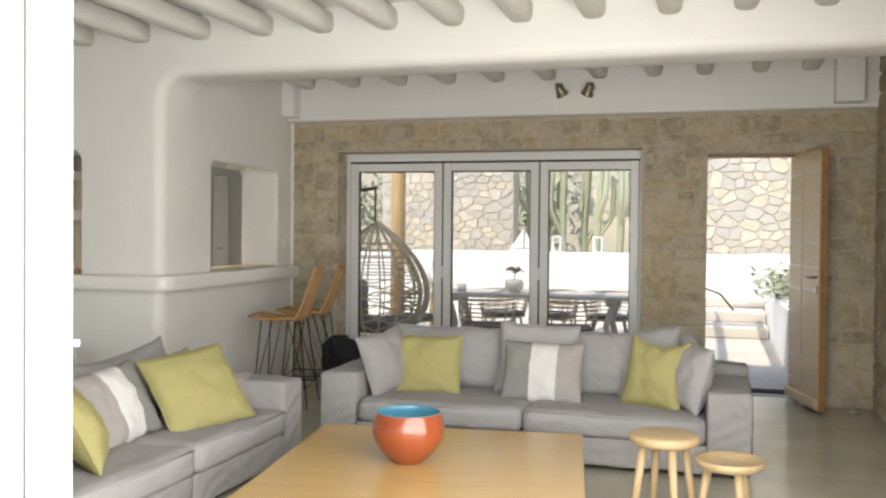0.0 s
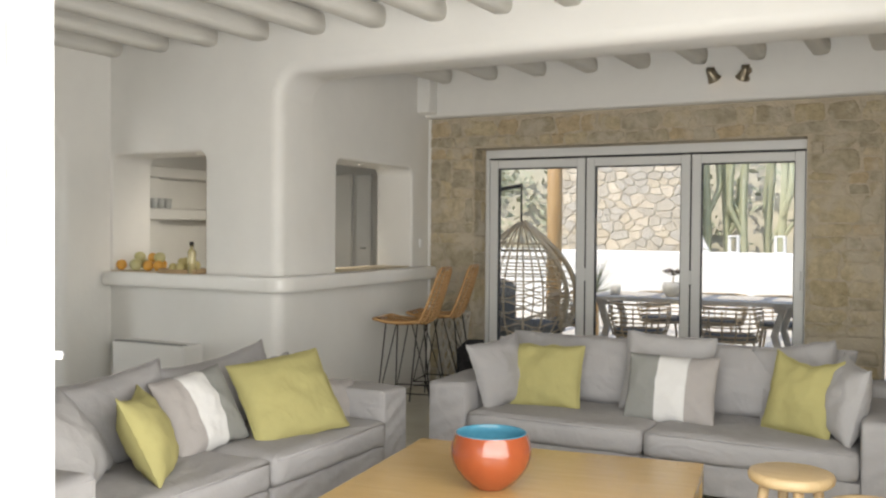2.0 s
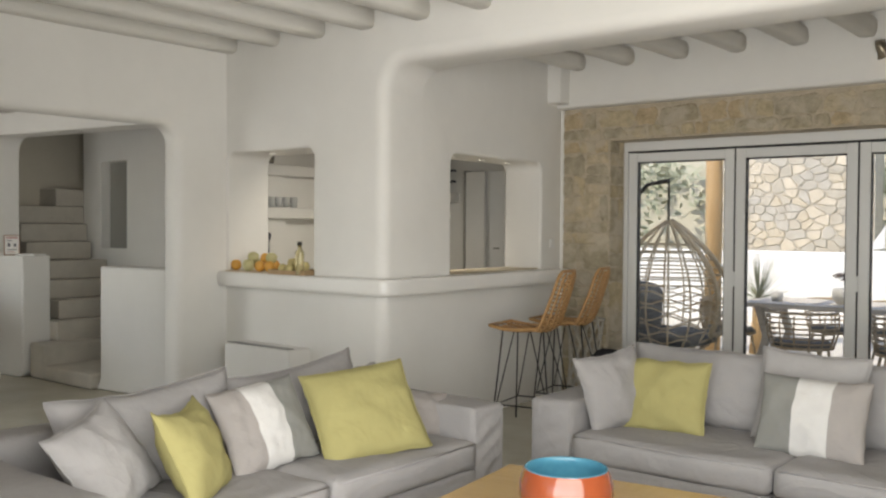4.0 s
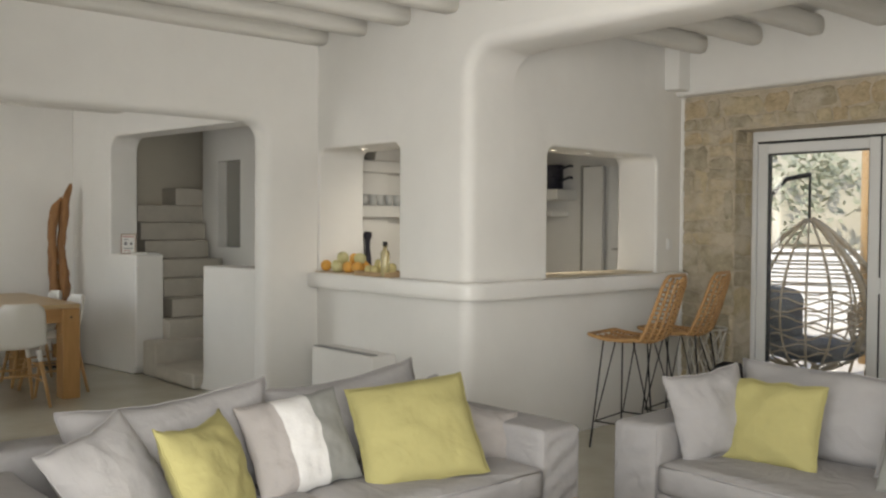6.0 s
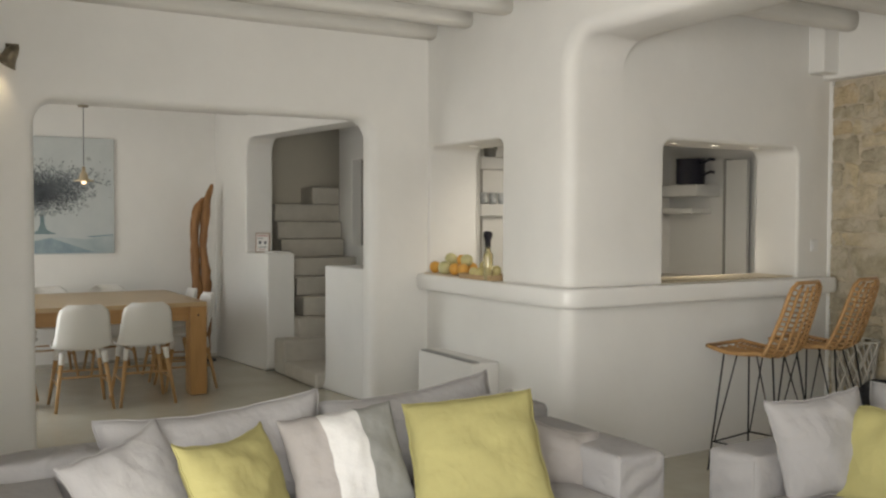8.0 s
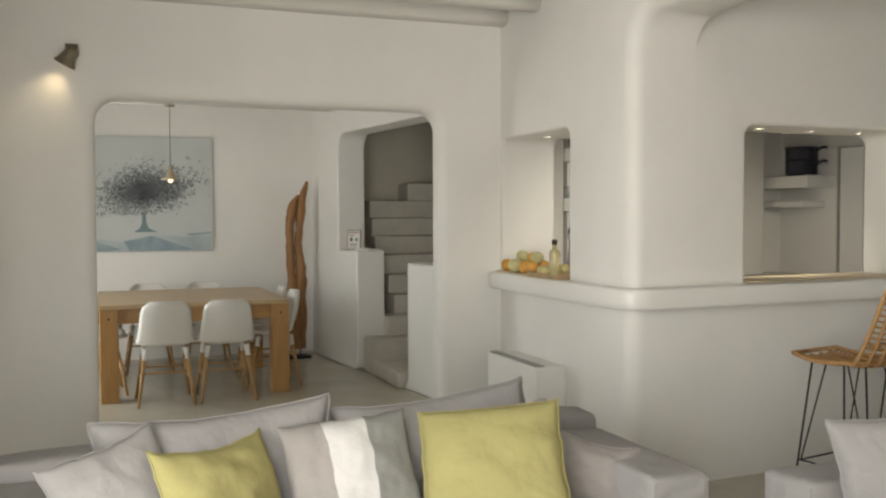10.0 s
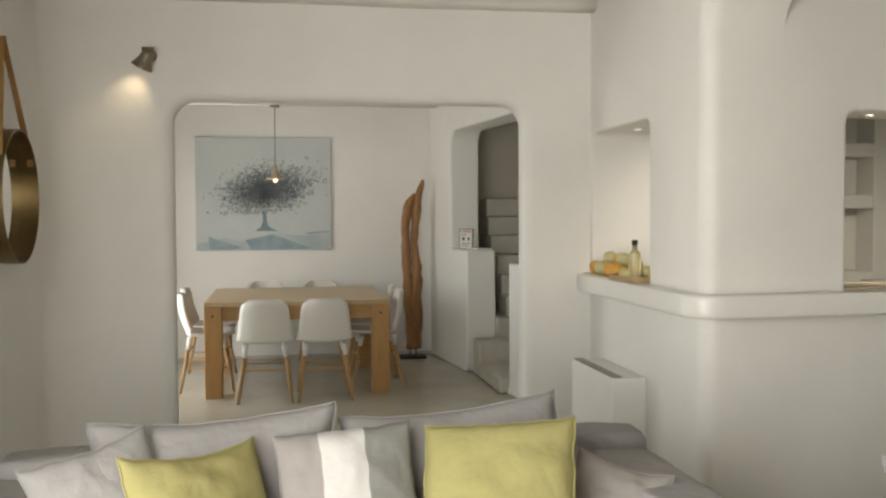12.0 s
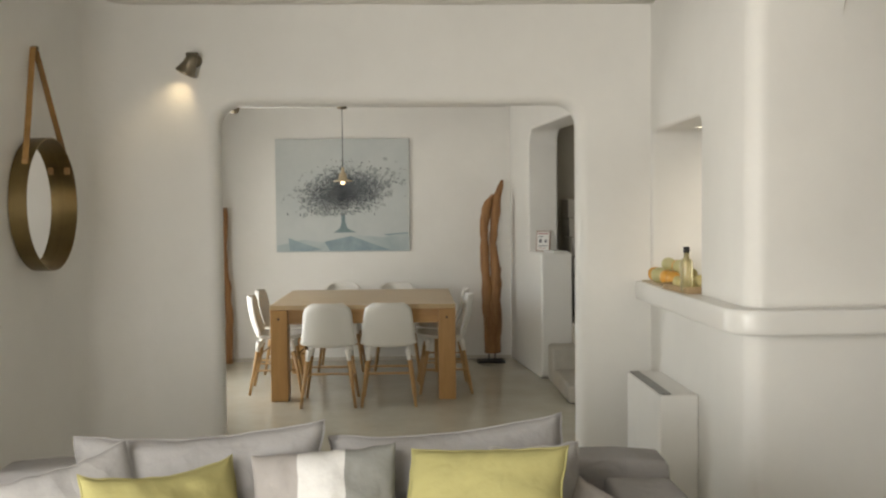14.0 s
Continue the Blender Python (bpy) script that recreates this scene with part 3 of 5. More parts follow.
# sofa by the glass doors
for x, w, sd, dz in ((2.68, 0.92, 1, 0.0), (3.74, 1.02, 2, 0.0)):
    pillow("large grey linen back cushion on the sofa", LINEN, pose(x, 0.36, 0.325, -14, 0, 0), w, 0.42, 0.20, sd)
pillow("square grey linen cushion behind the striped one", LINEN_PALE, pose(3.25, 0.22, 0.335, -16, 2, 0), 0.52, 0.46, 0.14, 3)
pillow("grey cushion corner rising behind the yellow one", LINEN, pose(4.00, 0.30, 0.335, -14, -10, 0), 0.44, 0.44, 0.14, 9)
pillow("pale grey linen cushion leaning on the arm of the sofa", LINEN, pose(2.375, 0.04, 0.335, -16, -8, 66), 0.40, 0.41, 0.17, 4, droop=0.03)
pillow("chartreuse yellow cushion on the grey sofa", YELLOW, pose(2.565, 0.07, 0.325, -19, 0, 6), 0.455, 0.385, 0.14, 5)
striped_pillow("grey cushion with a broad white stripe", pose(3.325, 0.03, 0.32, -19, 1, 0), 0.51, 0.385, 0.14, 6, (SLATE, LINEN_WHITE, TAUPE), (-0.30, 0.38))
pillow("chartreuse yellow cushion with a dipped top", YELLOW, pose(3.985, 0.03, 0.332, -16, 3, -24), 0.38, 0.42, 0.15, 7, droop=0.1)
pillow("pale grey linen cushion leaning on the arm of the sofa", LINEN_PALE, pose(4.19, 0.02, 0.335, -12, 6, -68), 0.38, 0.41, 0.19, 8, droop=0.03)
# sofa by the dining opening
pillow("large grey linen back cushion on the sofa", LINEN, pose(1.42, -2.14, 0.315, -19, -3, 90), 0.86, 0.43, 0.22, 11, droop=0.05)
pillow("large grey linen back cushion on the sofa", LINEN, pose(1.37, -1.27, 0.315, -19, -5, 90), 0.83, 0.42, 0.22, 12, droop=0.05)
pillow("pale grey linen cushion leaning on the arm of the sofa", LINEN_PALE, pose(1.62, -2.41, 0.33, -32, -12, 118), 0.42, 0.40, 0.18, 13, droop=0.03)
pillow("chartreuse yellow cushion with a dipped top", YELLOW, pose(1.74, -2.13, 0.322, -26, 3, 127), 0.50, 0.40, 0.18, 14, droop=0.08)
striped_pillow("grey cushion with a broad white stripe", pose(1.62, -1.69, 0.33, -28, -4, 91), 0.48, 0.40, 0.15, 15, (TAUPE, LINEN_WHITE, SLATE), (-0.36, 0.30))
pillow("chartreuse yellow cushion on the grey sofa", YELLOW, pose(1.81, -1.25, 0.325, -36, -6, 67), 0.53, 0.47, 0.16, 16)
pillow("small grey cushion behind the yellow one", LINEN_PALE, pose(1.50, -1.00, 0.33, -18, -4, 84), 0.30, 0.36, 0.12, 17)
pillow("crumpled grey linen cushion beside the arm", TAUPE, pose(1.66, -0.84, 0.31, -26, 14, 62), 0.34, 0.28, 0.14, 18, droop=0.08)

# coffee table
OAK = mat("oiled_oak", (0.53, 0.355, 0.15), 0.22, grain=0.16, scale=3, bump=0.05, stretch=(1, 9, 1), second=(0.47, 0.305, 0.12), island=0.03)
OAK_X = mat("oiled_oak_cross", (0.53, 0.355, 0.15), 0.22, grain=0.16, scale=3, bump=0.05, stretch=(9, 1, 1), second=(0.47, 0.305, 0.12), island=0.03)
coffee = thing("coffee_table", "low square oiled-oak coffee table", "coffee table", pose(2.28, -0.885, 0, 0, 0, 8.0))
for k in range(6):
    part("board", box(0.005 + 0.236 * k, 0.005 + 0.236 * k + 0.2358, -1.421, -0.1135, 0.255, 0.30), OAK, coffee)
for a in (0.0, 1.30):
    part("end_board", box(a + 0.003, a + 0.117, -0.113, 0, 0.255, 0.3012), OAK, coffee, bevel=0.002)
part("end_board", box(0.1175, 1.3025, -0.113, 0, 0.255, 0.30), OAK_X, coffee)
part("end_board", box(0.003, 1.419, -1.535, -1.4215, 0.255, 0.30), OAK_X, coffee)
part("apron", box(0.01, 1.41, -0.03, -0.002, 0.14, 0.255), OAK_X, coffee)
part("apron", box(1.385, 1.413, -1.5, -0.03, 0.14, 0.255), OAK, coffee)
part("apron", box(0.007, 0.035, -1.5, -0.03, 0.14, 0.255), OAK, coffee)
for x in (0.0, 1.31):
    for y in (-1.53, -0.112):
        part("leg", box(x + 0.002, x + 0.108, y, y + 0.11, 0, 0.2545), OAK, coffee, bevel=0.004)

TERRA = mat("glazed_terracotta", (0.33, 0.078, 0.028), 0.16, grain=0.25, scale=5, coat=0.6, second=(0.26, 0.055, 0.02))
BLUE = mat("turquoise_glaze", (0.10, 0.32, 0.42), 0.2, grain=0.3, scale=7, second=(0.05, 0.2, 0.30))
bowl = thing("bowl", "glazed terracotta bowl, turquoise inside, on the table", "bowl", pose(2.985, -1.54, 0.3))
prof = [(0, 0.0), (0.072, 0.0), (0.078, 0.006), (0.10, 0.022), (0.135, 0.06), (0.160, 0.10), (0.1705, 0.14), (0.168, 0.18), (0.158, 0.215), (0.150, 0.232)]
part("outside", lathe(prof, sides=48), TERRA, bowl, smooth=True)
part("inside", lathe([(0.150, 0.232), (0.146, 0.236), (0.142, 0.232), (0.150, 0.20), (0.158, 0.17), (0.152, 0.12), (0.12, 0.06), (0.06, 0.02), (0, 0.015)], sides=48), BLUE, bowl, smooth=True)

BIRCH = mat("pale_ash_wood", (0.50, 0.37, 0.21), 0.45, grain=0.16, scale=5, stretch=(1, 8, 1), second=(0.41, 0.29, 0.15))
BIRCH_LEG = mat("pale_ash_legs", (0.50, 0.37, 0.21), 0.45, grain=0.15, scale=6, stretch=(8, 8, 1), second=(0.41, 0.28, 0.15))


def round_stool(m, r, h, label, tray=False, n=4, lean=0.6, legr=0.02, a0=0.4):
    s = thing("stool", label, "stool", m)
    if tray:
        part("seat", lathe([(0, h - 0.03), (r - 0.03, h - 0.035), (r - 0.008, h - 0.02), (r, h + 0.004), (r - 0.006, h + 0.01), (r - 0.018, h + 0.004), (r - 0.028, h - 0.008), (0, h - 0.01)], sides=40), BIRCH, s, smooth=True)
    else:
        part("seat", lathe([(0, h - 0.048), (r - 0.02, h - 0.048), (r - 0.004, h - 0.036), (r, h - 0.02), (r - 0.006, h - 0.005), (r - 0.02, h), (0, h - 0.004)], sides=40), BIRCH, s, smooth=True)
    for k in range(n):
        a = a0 + k * math.tau / n
        c, d = math.cos(a), math.sin(a)
        part("leg", tube([(c * r * lean, d * r * lean, h - 0.04), (c * r * 0.95, d * r * 0.95, 0.0)], legr, radii=[legr * 1.05, legr * 0.85], sides=12), BIRCH_LEG, s, smooth=True)
    return s


round_stool(pose(4.135, -1.20, 0), 0.165, 0.44, "round pale ash wood stool")
round_stool(pose(4.43, -1.245, 0), 0.158, 0.345, "low round ash stool with tray seat", tray=True, n=3, a0=0.9)

# bar stools
RATTAN = mat("golden_rattan", (0.50, 0.29, 0.12), 0.5, grain=0.3, scale=30, bump=0.3, bump_scale=80, second=(0.38, 0.205, 0.075))
WIRE = mat("black_steel_rod", (0.025, 0.025, 0.025), 0.45, metal=0.6)


def bar_stool(m):
    """Faces its own -x."""
    s = thing("bar_stool", "woven rattan bar stool on thin black metal legs", "bar stool", m, "bar stools at the hatch")
    W = 0.40

    def prof(t):
        # side line of the shell: seat front to top of the back
        if t < 0.5:
            u = t / 0.5
            return -0.23 + 0.36 * u, 0.70 - 0.018 * math.sin(math.pi * min(1, u * 1.1)) + 0.01 * (1 - u)
        u = (t - 0.5) / 0.5
        return 0.13 + 0.15 * u ** 0.9, 0.693 + 0.40 * u ** 1.12

    def half(t):
        u = max(0, (t - 0.5) / 0.5)
        return W / 2 * (1 - 0.22 * u - 0.10 * max(0, 0.15 - t) / 0.15 - 0.22 * max(0, (u - 0.88) / 0.12) ** 2)

    ts = [k / 28 for k in range(29)]
    loop = [(prof(t)[0], -half(t), prof(t)[1] + 0.015 * 0) for t in ts] + [(prof(t)[0], half(t), prof(t)[1]) for t in ts[::-1]]
    part("frame", tube(loop, 0.0115, closed=True, sides=8), RATTAN, s, smooth=True)
    for k in range(4):
        f = -0.62 + 1.24 * k / 3
        part("cane", tube([(prof(t)[0] + 0.018 * (1 - f * f) * (t > 0.5), f * half(t), prof(t)[1] - 0.022 * (1 - f * f)) for t in ts], 0.0095, sides=6), RATTAN, s, smooth=True)
    for k in range(1, 30):
        t = k / 30
        x, z = prof(t)
        pts = []
        for j in range(7):
            f = -1 + 2 * j / 6
            pts.append((x + 0.018 * (1 - f * f) * (t > 0.5), f * half(t), z - 0.022 * (1 - f * f)))
        part("weave", tube(pts, 0.0065 if k % 2 else 0.0055, sides=5), RATTAN, s, smooth=True)
    for sx, sy in ((-1, -1), (-1, 1), (1, -1), (1, 1)):
        foot = (0.02 + sx * 0.215, sy * 0.21, 0.0)
        part("leg", tube([foot, (0.0 + sx * 0.15, sy * 0.13, 0.682)], 0.0052, sides=8), WIRE, s, smooth=True)
        part("leg", tube([(0.02 + sx * 0.19, sy * 0.185, 0.17), (0.0 + sx * 0.06, sy * 0.14, 0.68)], 0.0042, sides=6), WIRE, s, smooth=True)
    q = [(0.02 + sx * 0.192, sy * 0.19, 0.165) for sx, sy in ((-1, -1), (1, -1), (1, 1), (-1, 1))]
    part("footrest", tube(q, 0.005, closed=True, sides=6), WIRE, s, smooth=True)
    return s


BS = bar_stool(pose(1.10, 1.04, 0, 0, 0, 11))
copy_thing(BS, pose(1.06, 1.60, 0, 0, 0, 12))

# woven lantern table and dark rucksack by the stone wall
LATTICE = mat("grey_brown_lattice", (0.50, 0.47, 0.41), 0.5, grain=0.2, scale=20)
basket = thing("side_table", "grey-brown lattice metal side table by the stone wall", "side table", pose(0.905, 2.12, 0))
for sgn in (-1, 1):
    for k in range(12):
        a0 = k * math.tau / 12
        pts = [(0.12 * (1 + 0.25 * (2 * i / 10 - 1) ** 2) * math.cos(a0 + sgn * i * 0.19), 0.12 * (1 + 0.25 * (2 * i / 10 - 1) ** 2) * math.sin(a0 + sgn * i * 0.19), 0.02 + 0.64 * i / 10) for i in range(11)]
        part("wire", tube(pts, 0.008, sides=5), LATTICE, basket, smooth=True)
part("rim", tube([(0.15 * math.cos(k * math.tau / 24), 0.15 * math.sin(k * math.tau / 24), 0.66) for k in range(24)], 0.008, closed=True, sides=6), LATTICE, basket, smooth=True)
part("base", lathe([(0, 0.0), (0.15, 0.0), (0.15, 0.02), (0, 0.02)], sides=28), LATTICE, basket, smooth=True)
BLACKCLOTH = mat("black_nylon", (0.014, 0.014, 0.017), 0.7, grain=0.3, scale=12, bump=0.3, bump_scale=30)
bag = thing("rucksack", "black nylon rucksack standing behind the sofa", "bag", pose(1.16, 2.10, 0, 0, 0, 8))
part("body", soft_box(-0.17, 0.17, -0.10, 0.10, 0.0, 0.405, 0.02, 0.09, crease=0.03), BLACKCLOTH, bag, smooth=True)
part("pocket", soft_box(-0.12, 0.12, -0.15, -0.09, 0.04, 0.26, 0.02, 0.03, n=8, crease=0.01), BLACKCLOTH, bag, smooth=True)
part("strap", tube([(-0.06, 0, 0.38), (-0.04, 0, 0.43), (0.04, 0, 0.43), (0.06, 0, 0.38)], 0.012), BLACKCLOTH, bag, smooth=True)

# convector in its white box
unit = thing("convector", "white floor convector box with slotted top grille", "convector")
part("body", box(-0.72, -0.02, -0.195, 0.0, 0.0, 0.548), PLASTER, unit, bevel=0.01)
part("foot_plate", box(-0.74, -0.0, -0.21, -0.196, 0.0, 0.03), ALU, unit)
GRILL = mat("grey_grille", (0.34, 0.335, 0.32), 0.5)
part("grille", box(-0.70, -0.04, -0.186, -0.132, 0.549, 0.551), SEAL, unit)
for k in range(3):
    part("slat", box(-0.70, -0.04, -0.184 + 0.018 * k, -0.172 + 0.018 * k, 0.551, 0.555), GRILL, unit)

# fruit tray and oil bottle on the ledge
KRAFT = mat("kraft_card", (0.42, 0.29, 0.16), 0.8, grain=0.12, scale=12)
tray = thing("fruit_tray", "brown cardboard fruit tray on the ledge", "tray", pose(-0.20, 0.0, 1.05, 0, 0, 4))
part("bottom", box(-0.17, 0.17, -0.07, 0.19, 0.0, 0.008), KRAFT, tray)
for b in ((-0.17, 0.17, -0.075, -0.07, 0.0, 0.03), (-0.17, 0.17, 0.19, 0.195, 0, 0.03), (-0.175, -0.17, -0.075, 0.195, 0, 0.035), (0.17, 0.175, -0.075, 0.195, 0, 0.035)):
    part("side", box(*b), KRAFT, tray)
ORANGE = mat("orange_peel", (0.72, 0.37, 0.07), 0.45, grain=0.12, scale=20, bump=0.2, bump_scale=120)
MELON = mat("green_melon", (0.50, 0.47, 0.20), 0.5, grain=0.3, scale=10, bump=0.2, bump_scale=40, second=(0.56, 0.52, 0.30))
LEMON = mat("pale_pear", (0.62, 0.53, 0.24), 0.5, grain=0.2, scale=14)
rng = random.Random(3)
board = finish(slab(rounded(-0.89, -0.38, -0.075, 0.16, (0.04, 0.04, 0.04, 0.04)), [], lambda u, v, d: (u, v, 1.0505 + d), 0.0075), "serving_board", mat("pale_beech_board", (0.62, 0.52, 0.38), 0.5, grain=0.12, scale=6, stretch=(1, 8, 1)), bevel=0.002)
tagged(board, "thin pale wooden serving board under the fruit", "board")


def fruit(name, label, m_, x, y, z, r, squash=1.0):
    pr = [(0, -r * squash)] + [(r * math.sin(math.pi * k / 10) * (1 + 0.03 * math.sin(k)), -r * squash * math.cos(math.pi * k / 10)) for k in range(1, 10)] + [(0, r * squash * 0.94)]
    ob = finish(lathe(pr, sides=18), name, m_, smooth=True)
    ob.matrix_basis = pose(x, y, z + r * squash, rng.uniform(-12, 12), rng.uniform(-12, 12), rng.uniform(0, 360))
    return tagged(ob, label, "fruit", "fruit on the tray")


for x, y, z, r in ((-0.82, -0.01, 1.058, 0.040), (-0.75, 0.06, 1.058, 0.040), (-0.535, -0.02, 1.058, 0.040), (-0.445, -0.01, 1.058, 0.040), (-0.52, 0.10, 1.058, 0.042), (-0.56, 0.05, 1.12, 0.036)):
    fruit("orange", "ripe orange in the cardboard tray", ORANGE, x, y, z, r)
for x, y, z, r in ((-0.65, -0.03, 1.058, 0.048), (-0.65, 0.08, 1.058, 0.046), (-0.67, 0.03, 1.12, 0.043), (-0.48, 0.04, 1.118, 0.043)):
    fruit("melon", "small pale green melon in the tray", MELON, x, y, z, r, 0.92)
for x, y, z, r in ((-0.28, -0.03, 1.058, 0.03), (-0.235, 0.0, 1.058, 0.032), (-0.20, -0.04, 1.058, 0.03), (-0.25, 0.03, 1.095, 0.03), (-0.17, 0.02, 1.058, 0.032), (-0.205, 0.02, 1.10, 0.03), (-0.12, 0.04, 1.07, 0.032)):
    fruit("pear", "small yellow-green pear in the tray", LEMON, x, y, z, r, 1.1)
OIL = mat("olive_oil_glass", (0.86, 0.78, 0.48), 0.06, grain=0.05, scale=3, transmission=0.7)
bottle = thing("oil_bottle", "glass bottle of pale olive oil with dark cap", "bottle", pose(-0.085, -0.045, 1.05))
part("glass", lathe([(0, 0), (0.028, 0.0), (0.031, 0.006), (0.031, 0.15), (0.028, 0.165), (0.014, 0.178), (0.013, 0.205), (0, 0.205)], sides=24), OIL, bottle, smooth=True)
part("cap", lathe([(0, 0.205), (0.016, 0.205), (0.016, 0.232), (0, 0.232)], sides=18), SEAL, bottle, smooth=True)

# wall spots
BRONZE = mat("aged_bronze", (0.27, 0.23, 0.17), 0.4, metal=0.85, grain=0.3, scale=20)
BULB = bpy.data.materials.new("warm_bulb")
BULB.use_nodes = True
BULB.node_tree.nodes["Principled BSDF"].inputs["Emission Color"].default_value = (1.0, 0.72, 0.42, 1)
BULB.node_tree.nodes["Principled BSDF"].inputs["Emission Strength"].default_value = 1.0


def wall_spot(m, yaw, tilt):
    """A small bell-shaped spot on a wall that faces its own -y."""
    s = thing("wall_spot", "small aged-bronze bell spotlight on the wall", "spotlight", m)
    part("rose", lathe([(0, 0), (0.034, 0), (0.034, -0.016), (0.02, -0.024), (0, -0.024)], sides=20, axis="y"), BRONZE, s, smooth=True)
    part("arm", tube([(0, -0.02, 0), (0, -0.06, 0.0), (0, -0.075, 0.005)], 0.008), BRONZE, s, smooth=True)
    part("knuckle", tube([(-0.03, -0.075, 0.022), (0.03, -0.075, 0.022)], 0.011), BRONZE, s, smooth=True)
    h = part("shade", lathe([(0, 0.03), (0.02, 0.028), (0.03, 0.0), (0.036, -0.03), (0.048, -0.062), (0.056, -0.072), (0.054, -0.075), (0.044, -0.062), (0.03, -0.02), (0, -0.01)], sides=24), BRONZE, s, smooth=True)
    h.matrix_basis = pose(0, -0.085, -0.005, tilt, 0, yaw)
    b = part("bulb", lathe([(0, -0.012), (0.018, -0.02), (0.022, -0.035), (0.015, -0.05), (0, -0.054)], sides=16), BULB, s, smooth=True)
    b.matrix_basis = pose(0, -0.085, -0.005, tilt, 0, yaw)
    return s


wall_spot(pose(3.08, 2.22, 2.60) @ Matrix.Scale(0.98, 4), -35, 40)
wall_spot(pose(3.34, 2.22, 2.60) @ Matrix.Scale(0.98, 4), 35, 40)
wall_spot(pose(-0.95, -2.655, 2.35, 0, 0, 90) @ Matrix.Scale(1.12, 4), 62, 32)
wl = new("wall_spot_light", bpy.data.lights.new("wall_spot_light", "SPOT"))
wl.data.energy, wl.data.color, wl.data.spot_size, wl.data.spot_blend, wl.data.shadow_soft_size = 0.75, (1.0, 0.80, 0.52), radians(86), 1.0, 0.02
wl.matrix_world = look((-0.845, -2.70, 2.285), (-0.95, -2.80, 2.02))

# round mirror with strap
BRASS = mat("brushed_brass_band", (0.23, 0.165, 0.075), 0.38, metal=1.0, grain=0.2, scale=6)
LEATHER = mat("tan_leather", (0.33, 0.18, 0.06), 0.55, grain=0.2, scale=14)
MIRROR = mat("mirror_glass", (0.9, 0.9, 0.9), 0.02, metal=1.0)
mirror = thing("wall_mirror", "round mirror in a deep brass band hung by a leather strap", "mirror", pose(0.03, -3.2, 1.52))
R0 = 0.315
part("band", lathe([(R0, 0.004), (R0, 0.085), (R0 - 0.006, 0.085), (R0 - 0.006, 0.022), (R0 - 0.006, 0.004), (R0, 0.004)], sides=64, axis="y"), BRASS, mirror, smooth=False, bevel=0.001)
part("glass", lathe([(0, 0.02), (R0 - 0.007, 0.02), (R0 - 0.007, 0.006), (0, 0.006)], sides=64, axis="y"), MIRROR, mirror)
for sx in (-1, 1):
    a = Vector((sx * R0 * 0.80, 0.06, R0 * 0.62))
    b = Vector((sx * 0.012, 0.012, 0.74))
    d = (b - a).normalized()
    n_ = d.cross(Vector((0, 1, 0))).normalized() * 0.002
    q = Vector((0, 0.014, 0))
    bm = bmesh.new()
    vs = [bm.verts.new(p) for p in (a - q + n_, a + q + n_, b + q + n_, b - q + n_, a - q - n_, a + q - n_, b + q - n_, b - q - n_)]
    for f in ((0, 1, 2, 3), (7, 6, 5, 4), (0, 4, 5, 1), (2, 6, 7, 3), (0, 3, 7, 4), (1, 5, 6, 2)):
        bm.faces.new([vs[i] for i in f])
    part("strap", bm, LEATHER, mirror)
    part("strap_tab", box(a.x - 0.006, a.x + 0.006, 0.046, 0.074, a.z - 0.045, a.z + 0.008), LEATHER, mirror, bevel=0.003)
part("peg", lathe([(0, 0), (0.012, 0), (0.012, 0.03), (0, 0.03)], centre=(0, 0, 0.735), axis="y", sides=14), BRASS, mirror)

# small electrical plates, floor uplight
sw = thing("light_switch", "white double light switch on the pier", "switch")
part("plate", box(0.553, 0.566, 2.12, 2.19, 1.22, 1.30), ALU, sw, bevel=0.004)
part("rocker", box(0.566, 0.571, 2.135, 2.155, 1.235, 1.285), ALU, sw, bevel=0.002)
dim = thing("sensor_box", "small stone-coloured control box on the stone wall", "control box")
part("cover", box(3.80, 3.875, 2.27, 2.31, 1.96, 2.05), MORTAR, dim, bevel=0.008)
up = thing("floor_uplight", "small round recessed floor uplight", "floor light")
part("ring", lathe([(0, 0.002), (0.05, 0.002), (0.05, 0.008), (0.04, 0.010), (0, 0.006)], centre=(5.40, 2.15, 0), sides=20), STEEL, up)
# ---- dining room ----
OAK_D = mat("honey_oak", (0.46, 0.26, 0.095), 0.4, grain=0.22, scale=3, bump=0.06, stretch=(9, 1, 9), second=(0.38, 0.20, 0.07))
OAK_LEG = mat("honey_oak_leg", (0.45, 0.25, 0.09), 0.42, grain=0.22, scale=4, bump=0.06, stretch=(8, 8, 1), second=(0.37, 0.195, 0.065))
OAK_TOP = mat("pale_oak_top", (0.50, 0.36, 0.20), 0.35, grain=0.14, scale=3, stretch=(9, 1, 9), second=(0.43, 0.30, 0.155))
table = thing("dining_table", "square honey-oak dining table with thick legs", "table")
for k in range(5):
    part("tabletop", box(-4.12 + 0.284 * k, -4.12 + 0.284 * k + 0.2825, -2.52, -1.08, 0.715, 0.75), OAK_TOP, table, bevel=0.002)
for x in (-4.11, -2.855):
    for y in (-2.52, -1.215):
        part("leg", box(x, x + 0.155, y + 0.0, y + 0.135, 0, 0.714), OAK_LEG, table, bevel=0.006)
for x in (-4.06, -2.78):
    part("apron", box(x, x + 0.03, -2.385, -1.215, 0.60, 0.714), OAK_D, table)
for y in (-2.47, -1.16):
    part("apron", box(-3.955, -2.855, y, y + 0.03, 0.60, 0.714), OAK_LEG, table)
